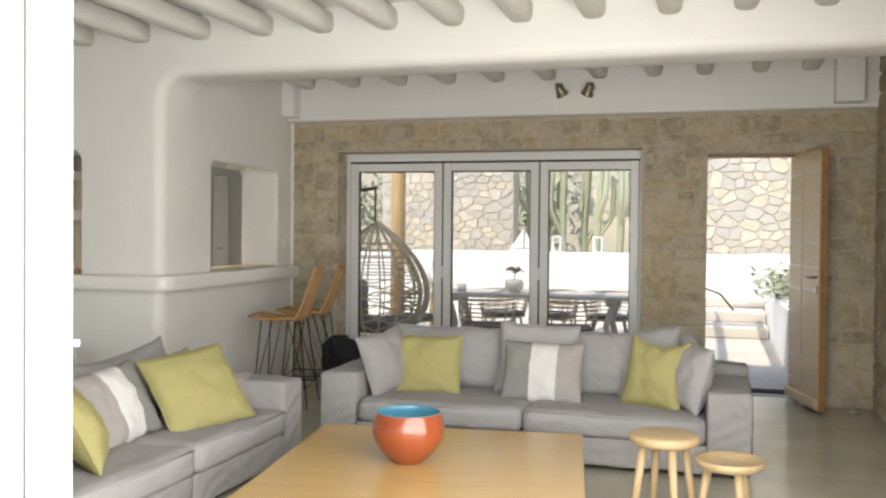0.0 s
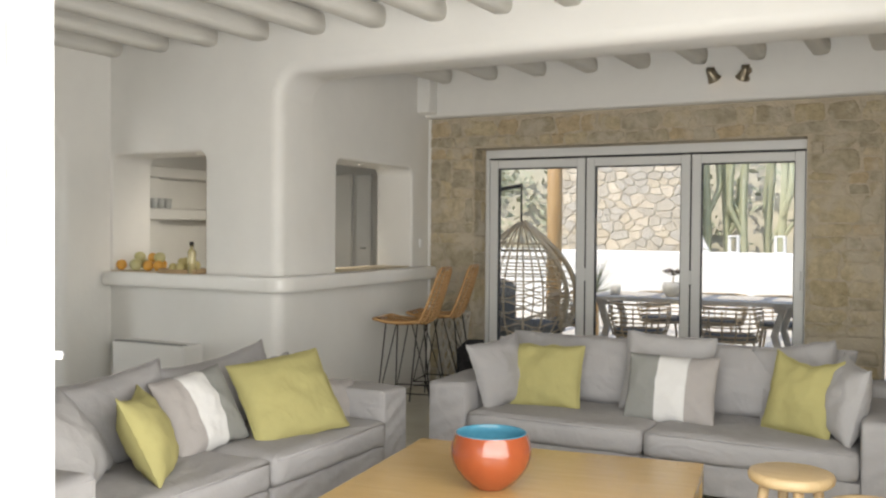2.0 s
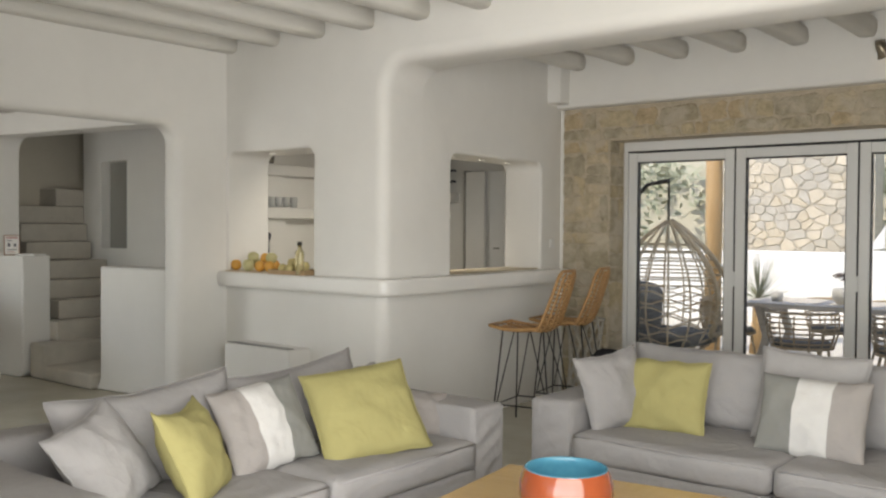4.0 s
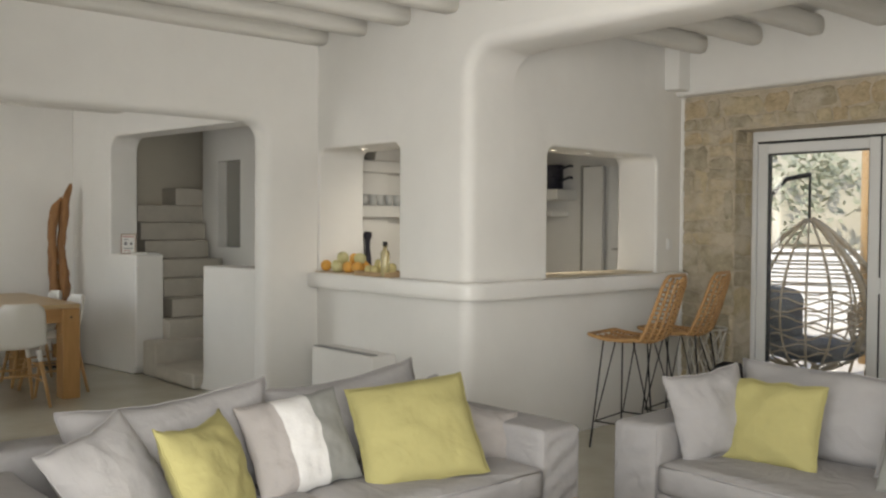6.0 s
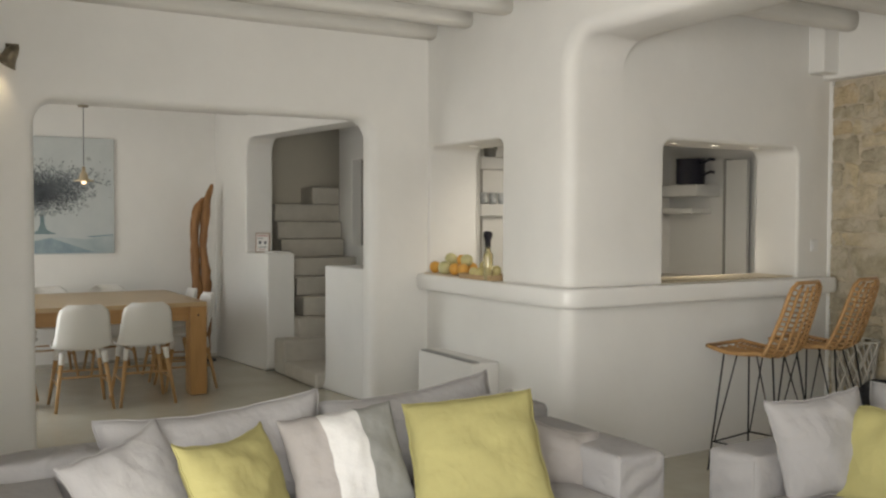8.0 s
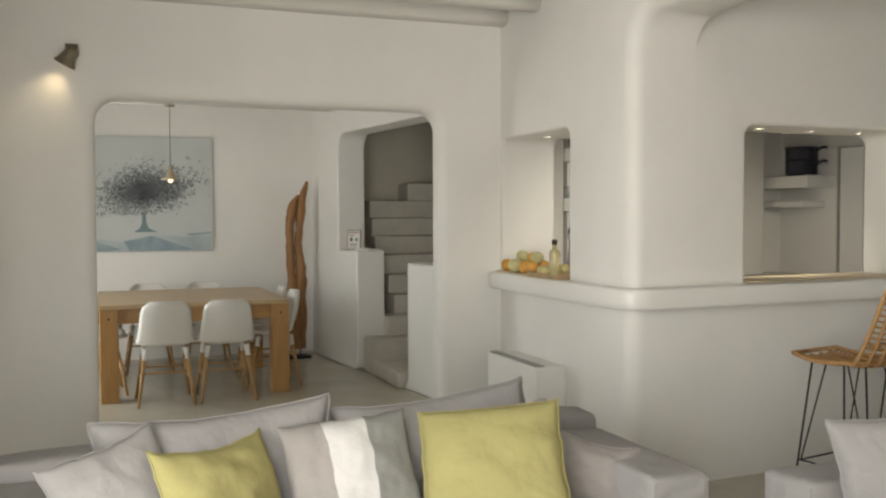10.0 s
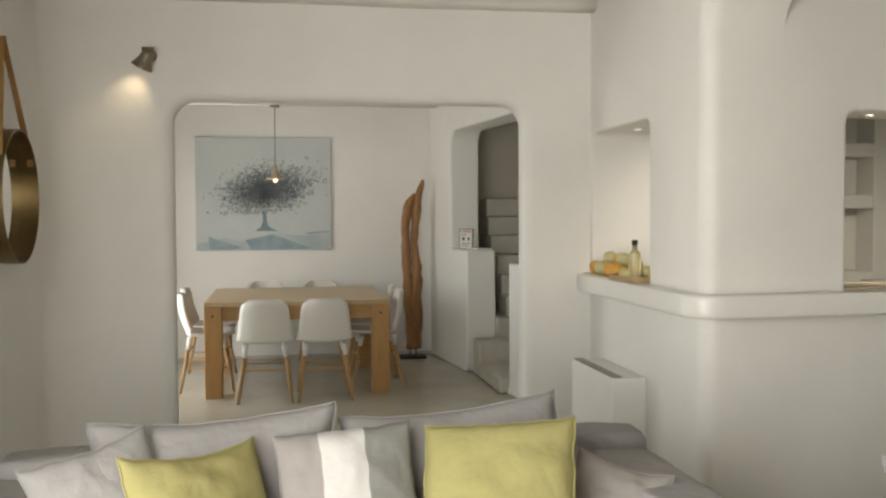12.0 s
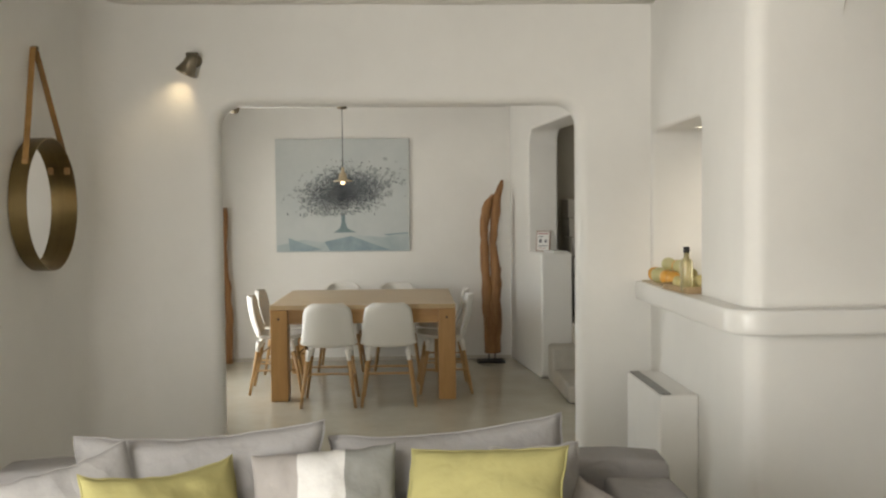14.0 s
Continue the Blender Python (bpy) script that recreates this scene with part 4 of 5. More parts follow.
for y in (-2.455, -1.15):
    part("peg", lathe([(0, 0), (0.009, 0), (0.009, 0.004), (0, 0.004)], centre=(-2.70, y, 0.645), axis="x", sides=12), SEAL, table)

SHELL = mat("white_moulded_plastic", (0.74, 0.72, 0.67), 0.4, grain=0.02, scale=3)
LEG = mat("oak_chair_leg", (0.45, 0.27, 0.11), 0.45, grain=0.2, scale=8, stretch=(6, 6, 1), second=(0.36, 0.20, 0.07))


def shell_chair(m):
    """A moulded chair that faces its own +y, its back at -y."""
    c = thing("dining_chair", "white moulded shell chair with oak legs", "chair", m, "chairs round the dining table")
    bm = bmesh.new()
    n, w = 22, 14
    grid = []
    for i in range(n + 1):
        t = i / n
        row = []
        if t < 0.52:
            u = t / 0.52
            y, z = 0.22 - 0.38 * u, 0.445 - 0.018 * math.sin(math.pi * u) + 0.0
            half = 0.235 - 0.03 * (1 - u) ** 2
        else:
            u = (t - 0.52) / 0.48
            y, z = -0.16 - 0.09 * math.sin(u * 1.35) / math.sin(1.35), 0.445 + 0.345 * u ** 1.25
            half = 0.235 - 0.045 * u
        for j in range(w + 1):
            f = -1 + 2 * j / w
            end = 1.0
            if t > 0.9:
                end = math.sqrt(max(0.0, 1 - ((t - 0.9) / 0.1) ** 2)) * 0.35 + 0.65
            if t < 0.12:
                end = math.sqrt(max(0.0, 1 - ((0.12 - t) / 0.12) ** 2)) * 0.3 + 0.7
            lift = 0.035 * abs(f) ** 2.5
            back = max(0, (t - 0.45) / 0.55)
            row.append(bm.verts.new((0.92 * f * half * end, y + lift * 1.6 * min(1, back * 3), z + lift * (1 - min(1, back * 2)))))
        grid.append(row)
    for a, b in zip(grid, grid[1:]):
        for j in range(w):
            bm.faces.new((a[j], a[j + 1], b[j + 1], b[j]))
    bmesh.ops.recalc_face_normals(bm, faces=bm.faces)
    bmesh.ops.solidify(bm, geom=bm.faces[:], thickness=0.013)
    part("shell", bm, SHELL, c, smooth=True)
    tops = {}
    for sx in (-1, 1):
        for sy in (-1, 1):
            a, b = Vector((sx * 0.145, sy * 0.13 - 0.01, 0.43)), Vector((sx * 0.205, sy * 0.21 - 0.01, 0.0))
            q = a.lerp(b, 0.2)
            part("socket", tube([a, q], 0.017, radii=[0.024, 0.0165], sides=12), SHELL, c, smooth=True)
            part("leg", tube([q, b], 0.014, radii=[0.0165, 0.011], sides=12), LEG, c, smooth=True)
            tops[sx, sy] = (a, b)
    for sy in (-1, 1):
        p, q = (tops[sx, sy][0].lerp(tops[sx, sy][1], 0.42) for sx in (-1, 1))
        part("stretcher", tube([p, q], 0.008, sides=10), LEG, c, smooth=True)
    for sx in (-1, 1):
        p, q = (tops[sx, sy][0].lerp(tops[sx, sy][1], 0.55) for sy in (-1, 1))
        part("stretcher", tube([p, q], 0.008, sides=10), LEG, c, smooth=True)
    return c


CH = shell_chair(pose(-2.66, -2.055, 0, 0, 0, 90))
for m in (pose(-2.66, -1.60, 0, 0, 0, 90), pose(-3.20, -2.53, 0, 0, 0, 4), pose(-3.72, -2.55, 0, 0, 0, -3), pose(-3.12, -1.16, 0, 0, 0, 180), pose(-3.66, -1.16, 0, 0, 0, 176), pose(-4.22, -2.08, 0, 0, 0, -90), pose(-4.22, -1.56, 0, 0, 0, -90)):
    copy_thing(CH, m)

# painting of a tree
PAINT_SKY = mat("painted_pale_sky", (0.46, 0.50, 0.50), 0.6, grain=0.22, scale=1.6, second=(0.56, 0.585, 0.575))
PAINT_BLUE = mat("painted_blue_ground", (0.17, 0.25, 0.30), 0.6, grain=0.4, scale=4, second=(0.33, 0.41, 0.44))
PAINT_GREY = mat("painted_grey_ground", (0.34, 0.41, 0.43), 0.6, grain=0.35, scale=3, second=(0.48, 0.53, 0.53))
PAINT_DARK = mat("painted_leaves", (0.03, 0.035, 0.042), 0.6, grain=0.6, scale=6, second=(0.10, 0.115, 0.125))
PAINT_MID = mat("painted_leaf_haze", (0.18, 0.20, 0.21), 0.6, grain=0.4, scale=5, second=(0.28, 0.30, 0.31))
PAINT_HAZE = mat("painted_pale_haze", (0.33, 0.355, 0.355), 0.6, grain=0.3, scale=5, second=(0.42, 0.45, 0.45))
TRUNK_P = mat("painted_trunk", (0.12, 0.19, 0.21), 0.6, grain=0.4, scale=9, second=(0.22, 0.29, 0.30))
PX, PY0, PY1, PZ0, PZ1 = -4.69, -2.745, -1.435, 1.08, 2.19
painting = thing("painting", "large unframed canvas of a windblown grey tree", "painting")
part("canvas", box(-4.72, PX, PY0, PY1, PZ0, PZ1), PAINT_SKY, painting, bevel=0.003)


def flat(pts, x):
    bm = bmesh.new()
    bm.faces.new([bm.verts.new((x, PY0 + u * (PY1 - PY0), PZ0 + v * (PZ1 - PZ0))) for u, v in pts])
    return bm


part("paint", flat([(0.003, 0.003), (0.997, 0.003), (0.997, 0.155), (0.80, 0.125), (0.62, 0.145), (0.5, 0.12), (0.34, 0.085), (0.2, 0.11), (0.1, 0.08), (0.003, 0.06)], PX + 0.001), PAINT_GREY, painting)
for pts in ([(0.09, 0.125), (0.34, 0.02), (0.24, 0.004), (0.10, 0.012)], [(0.36, 0.09), (0.56, 0.14), (0.86, 0.01), (0.40, 0.006)], [(0.80, 0.15), (0.99, 0.17), (0.99, 0.155), (0.84, 0.14)]):
    part("paint", flat(pts, PX + 0.002), PAINT_BLUE, painting)
part("paint", flat([(0.43, 0.17), (0.60, 0.17), (0.535, 0.205), (0.518, 0.26), (0.515, 0.40), (0.485, 0.40), (0.49, 0.26), (0.475, 0.205)], PX + 0.003), TRUNK_P, painting)
rl = random.Random(11)
for m_, count, size, spread, x in ((PAINT_HAZE, 900, 0.030, 0.9, PX + 0.0030), (PAINT_MID, 2400, 0.013, 0.85, PX + 0.0038), (PAINT_DARK, 6500, 0.0062, 0.85, PX + 0.0046)):
    bm = bmesh.new()
    for _ in range(count):
        a, rr = rl.uniform(0, math.tau), abs(rl.gauss(0, 0.5)) * spread
        u, v = 0.52 + 0.37 * rr * math.cos(a), 0.53 + 0.22 * rr * math.sin(a) + 0.05 * rr * math.cos(a)
        if rr > 0.95 and rl.random() < 0.6 and a > math.pi:
            continue
        u, v = min(0.97, max(0.03, u)), min(0.95, max(0.33, v))
        b, k = rl.uniform(0, 6.3), size * rl.uniform(0.5, 1.5)
        c, s = math.cos(b) * k, math.sin(b) * k
        x_ = x + rl.uniform(0, 0.0008)
        y_, z_ = PY0 + u * (PY1 - PY0), PZ0 + v * (PZ1 - PZ0)
        bm.faces.new([bm.verts.new((x_, y_ + p, z_ + q)) for p, q in ((c, s), (-s * 0.6, c * 0.6), (-c, -s), (s * 0.6, -c * 0.6))])
    tagged(part("brushwork", bm, m_, painting), kind="stuff")

# driftwood sculpture
DRIFT = mat("driftwood", (0.40, 0.20, 0.075), 0.6, grain=0.5, scale=5, bump=0.8, bump_scale=14, stretch=(4, 4, 0.7), second=(0.19, 0.085, 0.03))
BLACK_STEEL = mat("black_steel", (0.02, 0.02, 0.02), 0.5, metal=0.5)
wood = thing("driftwood_sculpture", "tall forked driftwood sculpture on a black steel base", "sculpture", pose(-4.47, -0.655, 0))


def limb(points, radii):
    pts, rad = [], []
    for (a, b), (r0, r1) in zip(zip(points, points[1:]), zip(radii, radii[1:])):
        for k in range(6):
            pts.append(Vector(a).lerp(Vector(b), k / 6))
            rad.append(r0 + (r1 - r0) * k / 6)
    pts.append(Vector(points[-1]))
    rad.append(radii[-1])
    pts = [p + 0.012 * Vector((noise.noise(p * 6), noise.noise(p * 6 + Vector((3, 0, 0))), 0)) for p in pts]
    bm = tube(pts, 0.02, radii=[r * (1 + 0.2 * noise.noise(p * 9)) for r, p in zip(rad, pts)], sides=10)
    for v in bm.verts:
        v.co += 0.01 * noise.noise_vector(v.co * 14)
    return bm


part("limb", limb([(0, 0.02, 0.09), (0, 0.01, 0.35), (0, -0.02, 0.55), (0, -0.045, 0.85), (0, -0.06, 1.25), (0, -0.045, 1.48), (0, 0.035, 1.63)], [0.08, 0.078, 0.06, 0.042, 0.044, 0.048, 0.02]), DRIFT, wood, smooth=True)
part("limb", limb([(0.0, 0.03, 0.10), (0.01, 0.035, 0.40), (0.0, 0.045, 0.72), (0.0, 0.05, 0.9), (0, 0.025, 1.15), (0, 0.045, 1.42), (0, 0.075, 1.62), (0, 0.115, 1.77)], [0.065, 0.066, 0.058, 0.05, 0.034, 0.044, 0.040, 0.012]), DRIFT, wood, smooth=True)
part("base_plate", box(-0.10, 0.10, -0.13, 0.13, 0, 0.022), BLACK_STEEL, wood, bevel=0.002)
for y in (-0.02, 0.04):
    part("pin", tube([(0, y, 0.02), (0, y, 0.12)], 0.006), BLACK_STEEL, wood)
pole = thing("driftwood_pole", "slender driftwood pole standing in the corner", "sculpture", pose(-4.60, -3.22, 0))
part("limb", limb([(0, 0, 0.0), (0.0, 0.02, 0.5), (0, -0.015, 1.0), (0.0, 0.0, 1.52)], [0.045, 0.035, 0.03, 0.022]), DRIFT, pole, smooth=True)

# pendant lamp
pend = thing("pendant_lamp", "small brass pendant lamp on a thin cord", "pendant lamp", pose(-3.02, -1.965, 0))
part("cord", tube([(0, 0, 1.80), (0, 0, 2.315)], 0.003, sides=6), SEAL, pend)
part("rose", lathe([(0, 2.315), (0.04, 2.315), (0.04, 2.300), (0, 2.296)], sides=20), BRONZE, pend, smooth=True)
part("shade", lathe([(0, 1.83), (0.012, 1.83), (0.015, 1.79), (0.030, 1.775), (0.036, 1.735), (0.075, 1.722), (0.078, 1.716), (0.034, 1.728), (0.028, 1.765), (0, 1.77)], sides=28), mat("pale_brass", (0.62, 0.52, 0.36), 0.35, metal=0.8), pend, smooth=True)
part("bulb", lathe([(0, 1.73), (0.016, 1.725), (0.020, 1.71), (0.014, 1.695), (0, 1.69)], sides=16), BULB, pend, smooth=True)
dt = thing("ceiling_spot", "small dark ceiling spot in the dining room", "spotlight")
part("shade", lathe([(0, 2.33), (0.05, 2.33), (0.03, 2.28), (0, 2.27)], centre=(-3.0, -2.82, -0.012), sides=20), BRONZE, dt, smooth=True)

# card stand and papers on the half wall
CARD = mat("white_card", (0.75, 0.74, 0.71), 0.6, grain=0.03, scale=9)
RED = mat("muted_red_print", (0.40, 0.12, 0.10), 0.6)
PRINT = mat("dark_print", (0.10, 0.10, 0.11), 0.6)
stand = thing("card_stand", "small framed printed card leaning on the half wall", "card", pose(-3.80, -0.24, 1.10, -8, 0, 62) @ Matrix.Scale(0.8, 4))
part("frame", box(-0.085, 0.085, 0.0, 0.012, 0, 0.235), mat("wood_card_frame", (0.33, 0.20, 0.14), 0.5, grain=0.2, scale=20), stand, bevel=0.003)
part("card", box(-0.072, 0.072, -0.003, -0.0005, 0.012, 0.222), CARD, stand)
for x0, x1, z0, z1, m_ in ((-0.06, 0.06, 0.195, 0.207, RED), (-0.055, 0.0, 0.165, 0.173, PRINT), (-0.045, -0.015, 0.10, 0.14, PRINT), (0.02, 0.045, 0.10, 0.135, PRINT), (-0.05, 0.05, 0.06, 0.068, PRINT), (-0.05, 0.03, 0.035, 0.042, RED)):
    part("print", box(x0, x1, -0.0055, -0.0035, z0, z1), m_, stand)
paper = finish(box(-0.12, 0.12, -0.07, 0.07, 0, 0.016), "paper_stack", CARD, bevel=0.003)
paper.matrix_basis = pose(-3.62, -0.15, 1.10, 0, 0, 14)
tagged(paper, "small stack of white leaflets on the half wall", "papers")

# ---- kitchen ----
SHELF = mat("white_shelf", (0.74, 0.73, 0.70), 0.6, grain=0.03, scale=3)
DARKPOT = mat("dark_enamel", (0.03, 0.03, 0.045), 0.3, grain=0.2, scale=6)
GREYCAB = mat("grey_kitchen_panel", (0.34, 0.33, 0.30), 0.5, grain=0.06, scale=3)
ks = thing("wall_shelf", "thick white plastered shelf on the kitchen wall", "shelf")
part("board", box(-1.60, -1.0, 2.62, 2.90, 1.63, 1.73), SHELF, ks, bevel=0.01)
ks = thing("wall_shelf", "lower white shelf above the kitchen worktop", "shelf")
part("board", box(-1.60, -1.1, 2.66, 2.90, 1.48, 1.53), SHELF, ks, bevel=0.01)


def pot(x, y, z, r, h):
    p = thing("cooking_pot", "dark enamel cooking pot on the kitchen shelf", "pot", pose(x, y, z), "pots on the shelf")
    part("body", lathe([(0, 0), (r * 0.9, 0), (r, 0.015), (r, h), (r * 1.05, h + 0.005), (0, h + 0.006)], sides=28), DARKPOT, p, smooth=True)
    part("rim", lathe([(r * 1.02, h - 0.004), (r * 1.06, h), (r * 1.06, h + 0.008), (r * 1.0, h + 0.008)], sides=28), DARKPOT, p, smooth=True)
    part("handle", tube([(r * 0.98, 0, h * 0.7), (r + 0.05, 0, h * 0.78), (r + 0.11, 0, h * 0.95), (r + 0.15, 0, h * 0.9)], 0.011), DARKPOT, p, smooth=True)


pot(-1.21, 2.755, 1.73, 0.122, 0.115)
pot(-1.21, 2.755, 1.85, 0.122, 0.10)
kd = thing("kitchen_door", "white panelled kitchen door, ajar", "door")
part("leaf", box(-0.845, -0.62, 2.80, 2.84, 0.02, 1.93), SHELF, kd, bevel=0.004)
# grey strip drawn for the wall's shadow along the door's left edge
part("jamb", box(-0.865, -0.85, 2.79, 2.895, 0.02, 1.94), GREYCAB, kd)
# white panel stands in for the brightly lit room beyond
part("leaf_edge", box(-0.575, -0.40, 2.83, 2.86, 0.02, 1.93), ALU, kd, bevel=0.004)
part("handle", tube([(-0.50, 2.83, 1.19), (-0.50, 2.80, 1.19), (-0.44, 2.79, 1.19)], 0.009), STEEL, kd, smooth=True)
niche = thing("niche_shelves", "white plastered niche with two shelves in the kitchen", "shelf")
for z in (0.9, 1.45, 1.82):
    part("shelf", box(-1.62, -1.40, 0.72, 2.28, z, z + 0.10), SHELF, niche, bevel=0.012)
for y0, y1 in ((0.62, 0.719), (2.281, 2.55)):
    part("side", box(-1.62, -1.40, y0, y1, 0.0, 2.5), SHELF, niche, bevel=0.012)
DRINK = mat("clear_tumbler", (0.82, 0.84, 0.83), 0.1, transmission=0.35)
for k in range(5):
    g = thing("drinking_glass", "clear glass tumbler on the niche shelf", "glass", pose(-1.48, 0.80 + 0.085 * k, 1.55), "glasses in the niche")
    part("glass", lathe([(0, 0.004), (0.028, 0.0), (0.034, 0.09), (0.031, 0.09), (0.026, 0.008), (0, 0.008)], sides=20), DRINK, g, smooth=True)
pl = thing("potted_herb", "small potted green herb on the upper shelf", "plant", pose(-1.49, 0.86, 1.92))
part("pot", lathe([(0, 0), (0.045, 0), (0.055, 0.07), (0.05, 0.07), (0, 0.06)], sides=20), mat("grey_pot", (0.25, 0.24, 0.22), 0.6), pl, smooth=True)
LEAF = mat("leaf_green", (0.07, 0.11, 0.03), 0.6, grain=0.4, scale=12)


def leaf_cloud(count, centre, spread, size, seed, bm=None, up=0.3):
    bm = bm or bmesh.new()
    r = random.Random(seed)
    for _ in range(count):
        p = Vector(centre) + Vector((r.gauss(0, spread[0]), r.gauss(0, spread[1]), r.gauss(0, spread[2])))
        d = Vector((r.uniform(-1, 1), r.uniform(-1, 1), r.uniform(-0.4, 1) * up + 0.2)).normalized()
        s = d.orthogonal().normalized()
        k = size * r.uniform(0.6, 1.3)
        n_ = d.cross(s) * k * 0.12
        bm.faces.new([bm.verts.new(q) for q in (p - d * k, p + s * k * 0.35 + n_, p + d * k, p - s * k * 0.35 + n_)])
    return bm


part("leaves", leaf_cloud(70, (0, 0, 0.12), (0.03, 0.03, 0.03), 0.03, 4), LEAF, pl)
vase = thing("vase", "dark round vase in the kitchen niche", "vase", pose(-1.48, 0.84, 1.0))
part("body", lathe([(0, 0), (0.026, 0), (0.034, 0.05), (0.028, 0.14), (0.018, 0.20), (0.022, 0.26), (0.036, 0.30), (0.03, 0.33), (0, 0.335)], sides=24), DARKPOT, vase, smooth=True)
cab = thing("kitchen_cabinet", "tall grey kitchen cabinet panel", "cabinet")
part("body", box(-1.61, -0.95, 2.2, 2.61, 0.0, 0.90), GREYCAB, cab, bevel=0.004)
part("worktop", box(-1.61, -0.93, 2.18, 2.90, 0.90, 0.94), STEP, cab, bevel=0.004)
# hanging wire basket
hang = thing("hanging_basket", "dark wire basket hanging on a thin rod in the kitchen", "basket", pose(-1.33, 0.53, 0))
part("rod", tube([(0, 0, 1.16), (0, 0, 2.84)], 0.006, sides=8), WIRE, hang, smooth=True)
for k in range(9):
    z = 1.64 + 0.022 * k
    r = 0.05 * math.sqrt(max(0.05, 1 - ((k - 4) / 5.2) ** 2))
    part("wire", tube([(r * math.cos(a * math.tau / 16), r * math.sin(a * math.tau / 16), z) for a in range(16)], 0.0045, closed=True, sides=5), WIRE, hang, smooth=True)
for k in range(8):
    a = k * math.tau / 8
    part("wire", tube([(0.052 * math.sqrt(max(0.03, 1 - ((i - 4) / 4.6) ** 2)) * math.cos(a + i * 0.12), 0.052 * math.sqrt(max(0.03, 1 - ((i - 4) / 4.6) ** 2)) * math.sin(a + i * 0.12), 1.63 + 0.024 * i) for i in range(9)], 0.004, sides=5), WIRE, hang, smooth=True)
part("hook", tube([(0.0, 0, 1.50), (0.025, 0, 1.48), (0.03, 0, 1.52), (0.0, 0, 1.54)], 0.008), WIRE, hang, smooth=True)
# recessed downlights in the hatch heads
GLOW = bpy.data.materials.new("downlight_glow")
GLOW.use_nodes = True
GLOW.node_tree.nodes["Principled BSDF"].inputs["Emission Color"].default_value = (1.0, 0.86, 0.66, 1)
GLOW.node_tree.nodes["Principled BSDF"].inputs["Emission Strength"].default_value = 2.4
for x, y, z in ((-0.66, 0.20, 1.93), (-0.24, 0.20, 1.93), (0.44, 0.98, 1.91), (0.42, 1.36, 1.91), (0.40, 1.74, 1.91)):
    d = thing("downlight", "small recessed downlight in the hatch head", "downlight", pose(x, y, z), "hatch downlights")
    part("trim", lathe([(0.028, -0.001), (0.032, -0.005), (0.022, -0.006), (0.021, -0.001)], sides=20), ALU, d, smooth=True)
    part("lens", lathe([(0, -0.003), (0.021, -0.003), (0.021, -0.001), (0, -0.001)], sides=20), GLOW, d)
hl = new("hatch_light", bpy.data.lights.new("hatch_light", "SPOT"))
hl.data.energy, hl.data.color, hl.data.spot_size, hl.data.spot_blend, hl.data.shadow_soft_size = 25, (1.0, 0.95, 0.86), radians(120), 0.9, 0.01
hl.matrix_world = look((0.36, 1.30, 1.89), (-0.7, 1.35, 0.85))
hl = new("hatch_light", bpy.data.lights.new("hatch_light", "SPOT"))
hl.data.energy, hl.data.color, hl.data.spot_size, hl.data.spot_blend, hl.data.shadow_soft_size = 2.6, (1.0, 0.94, 0.84), radians(160), 1.0, 0.05
hl.matrix_world = look((-0.45, 0.34, 1.915), (-0.8, 0.9, 0.4))
# ---- outside ----
PAVE = mat("pale_terrace_cement", (0.58, 0.54, 0.47), 0.7, grain=0.12, scale=1.5, bump=0.1, bump_scale=20)
WHITEWASH = mat("whitewash", (0.82, 0.81, 0.78), 0.8, grain=0.03, scale=2, bump=0.3, bump_scale=8)
EARTH = mat("dry_hillside", (0.50, 0.46, 0.37), 0.95, grain=0.5, scale=1.2, bump=0.9, bump_scale=4, second=(0.36, 0.34, 0.25))
PINE = mat("pergola_pine", (0.50, 0.33, 0.15), 0.55, grain=0.3, scale=4, stretch=(6, 6, 0.6), second=(0.40, 0.25, 0.11))
structure(finish(box(-300, 300, -300, 300, -0.45, -0.25), "ground", EARTH), "dry earth reaching to the horizon", "ground")
structure(finish(box(-9, 9, 2.75, 9.4, -0.25, -0.012), "pavement_garden", PAVE), "pale smooth cement garden terrace", "pavement")
structure(finish(box(-9, 9, -14, -3.45, -0.25, -0.012), "pavement_pool", mat("grey_terrace_cement", (0.44, 0.42, 0.38), 0.7, grain=0.12, scale=1.5, bump=0.1, bump_scale=20)), "pale smooth cement pool terrace", "pavement")
# unseen roof, added and lengthened to keep sun off the door frame and room
structure(finish(box(-1.6, 9, -9.0, -3.45, 2.70, 2.86), "roof_terrace", WHITEWASH), "unseen white roof added to keep sun off the terrace doors", "roof")
# overhang added out of view so no sun patch reaches the dining floor
structure(finish(box(-6.2, -1.6, -5.4, -3.6, 2.5, 2.66), "roof_dining_terrace", WHITEWASH), "unseen white overhang added to shade the dining room opening", "roof")
pergola = structure(thing("roof_pergola", "open pergola of pine rafters over the garden table", "roof"), "open pergola of pine rafters over the garden table", "roof")
part("beam", box(-3.2, 4.15, 5.82, 5.98, 3.12, 3.28), PINE, pergola, bevel=0.01)
for k in range(14):
    part("rafter", box(-3.1 + 0.55 * k, -3.02 + 0.55 * k, 2.76, 6.2, 3.282, 3.40), PINE, pergola)
post = thing("pergola_post", "round yellow pine post of the pergola", "post", pose(0.37, 5.9, 0))
part("shaft", tube([(0, 0, -0.01), (0.004, 0, 1.3), (0, 0.004, 3.12)], 0.095, sides=20), PINE, post, smooth=True)
wallg = finish(box(-9, 7.5, 9.4, 9.75, -0.2, 1.06), "wall_garden", WHITEWASH, bevel=0.04, segs=3)
structure(wallg, "low whitewashed garden wall", "wall")
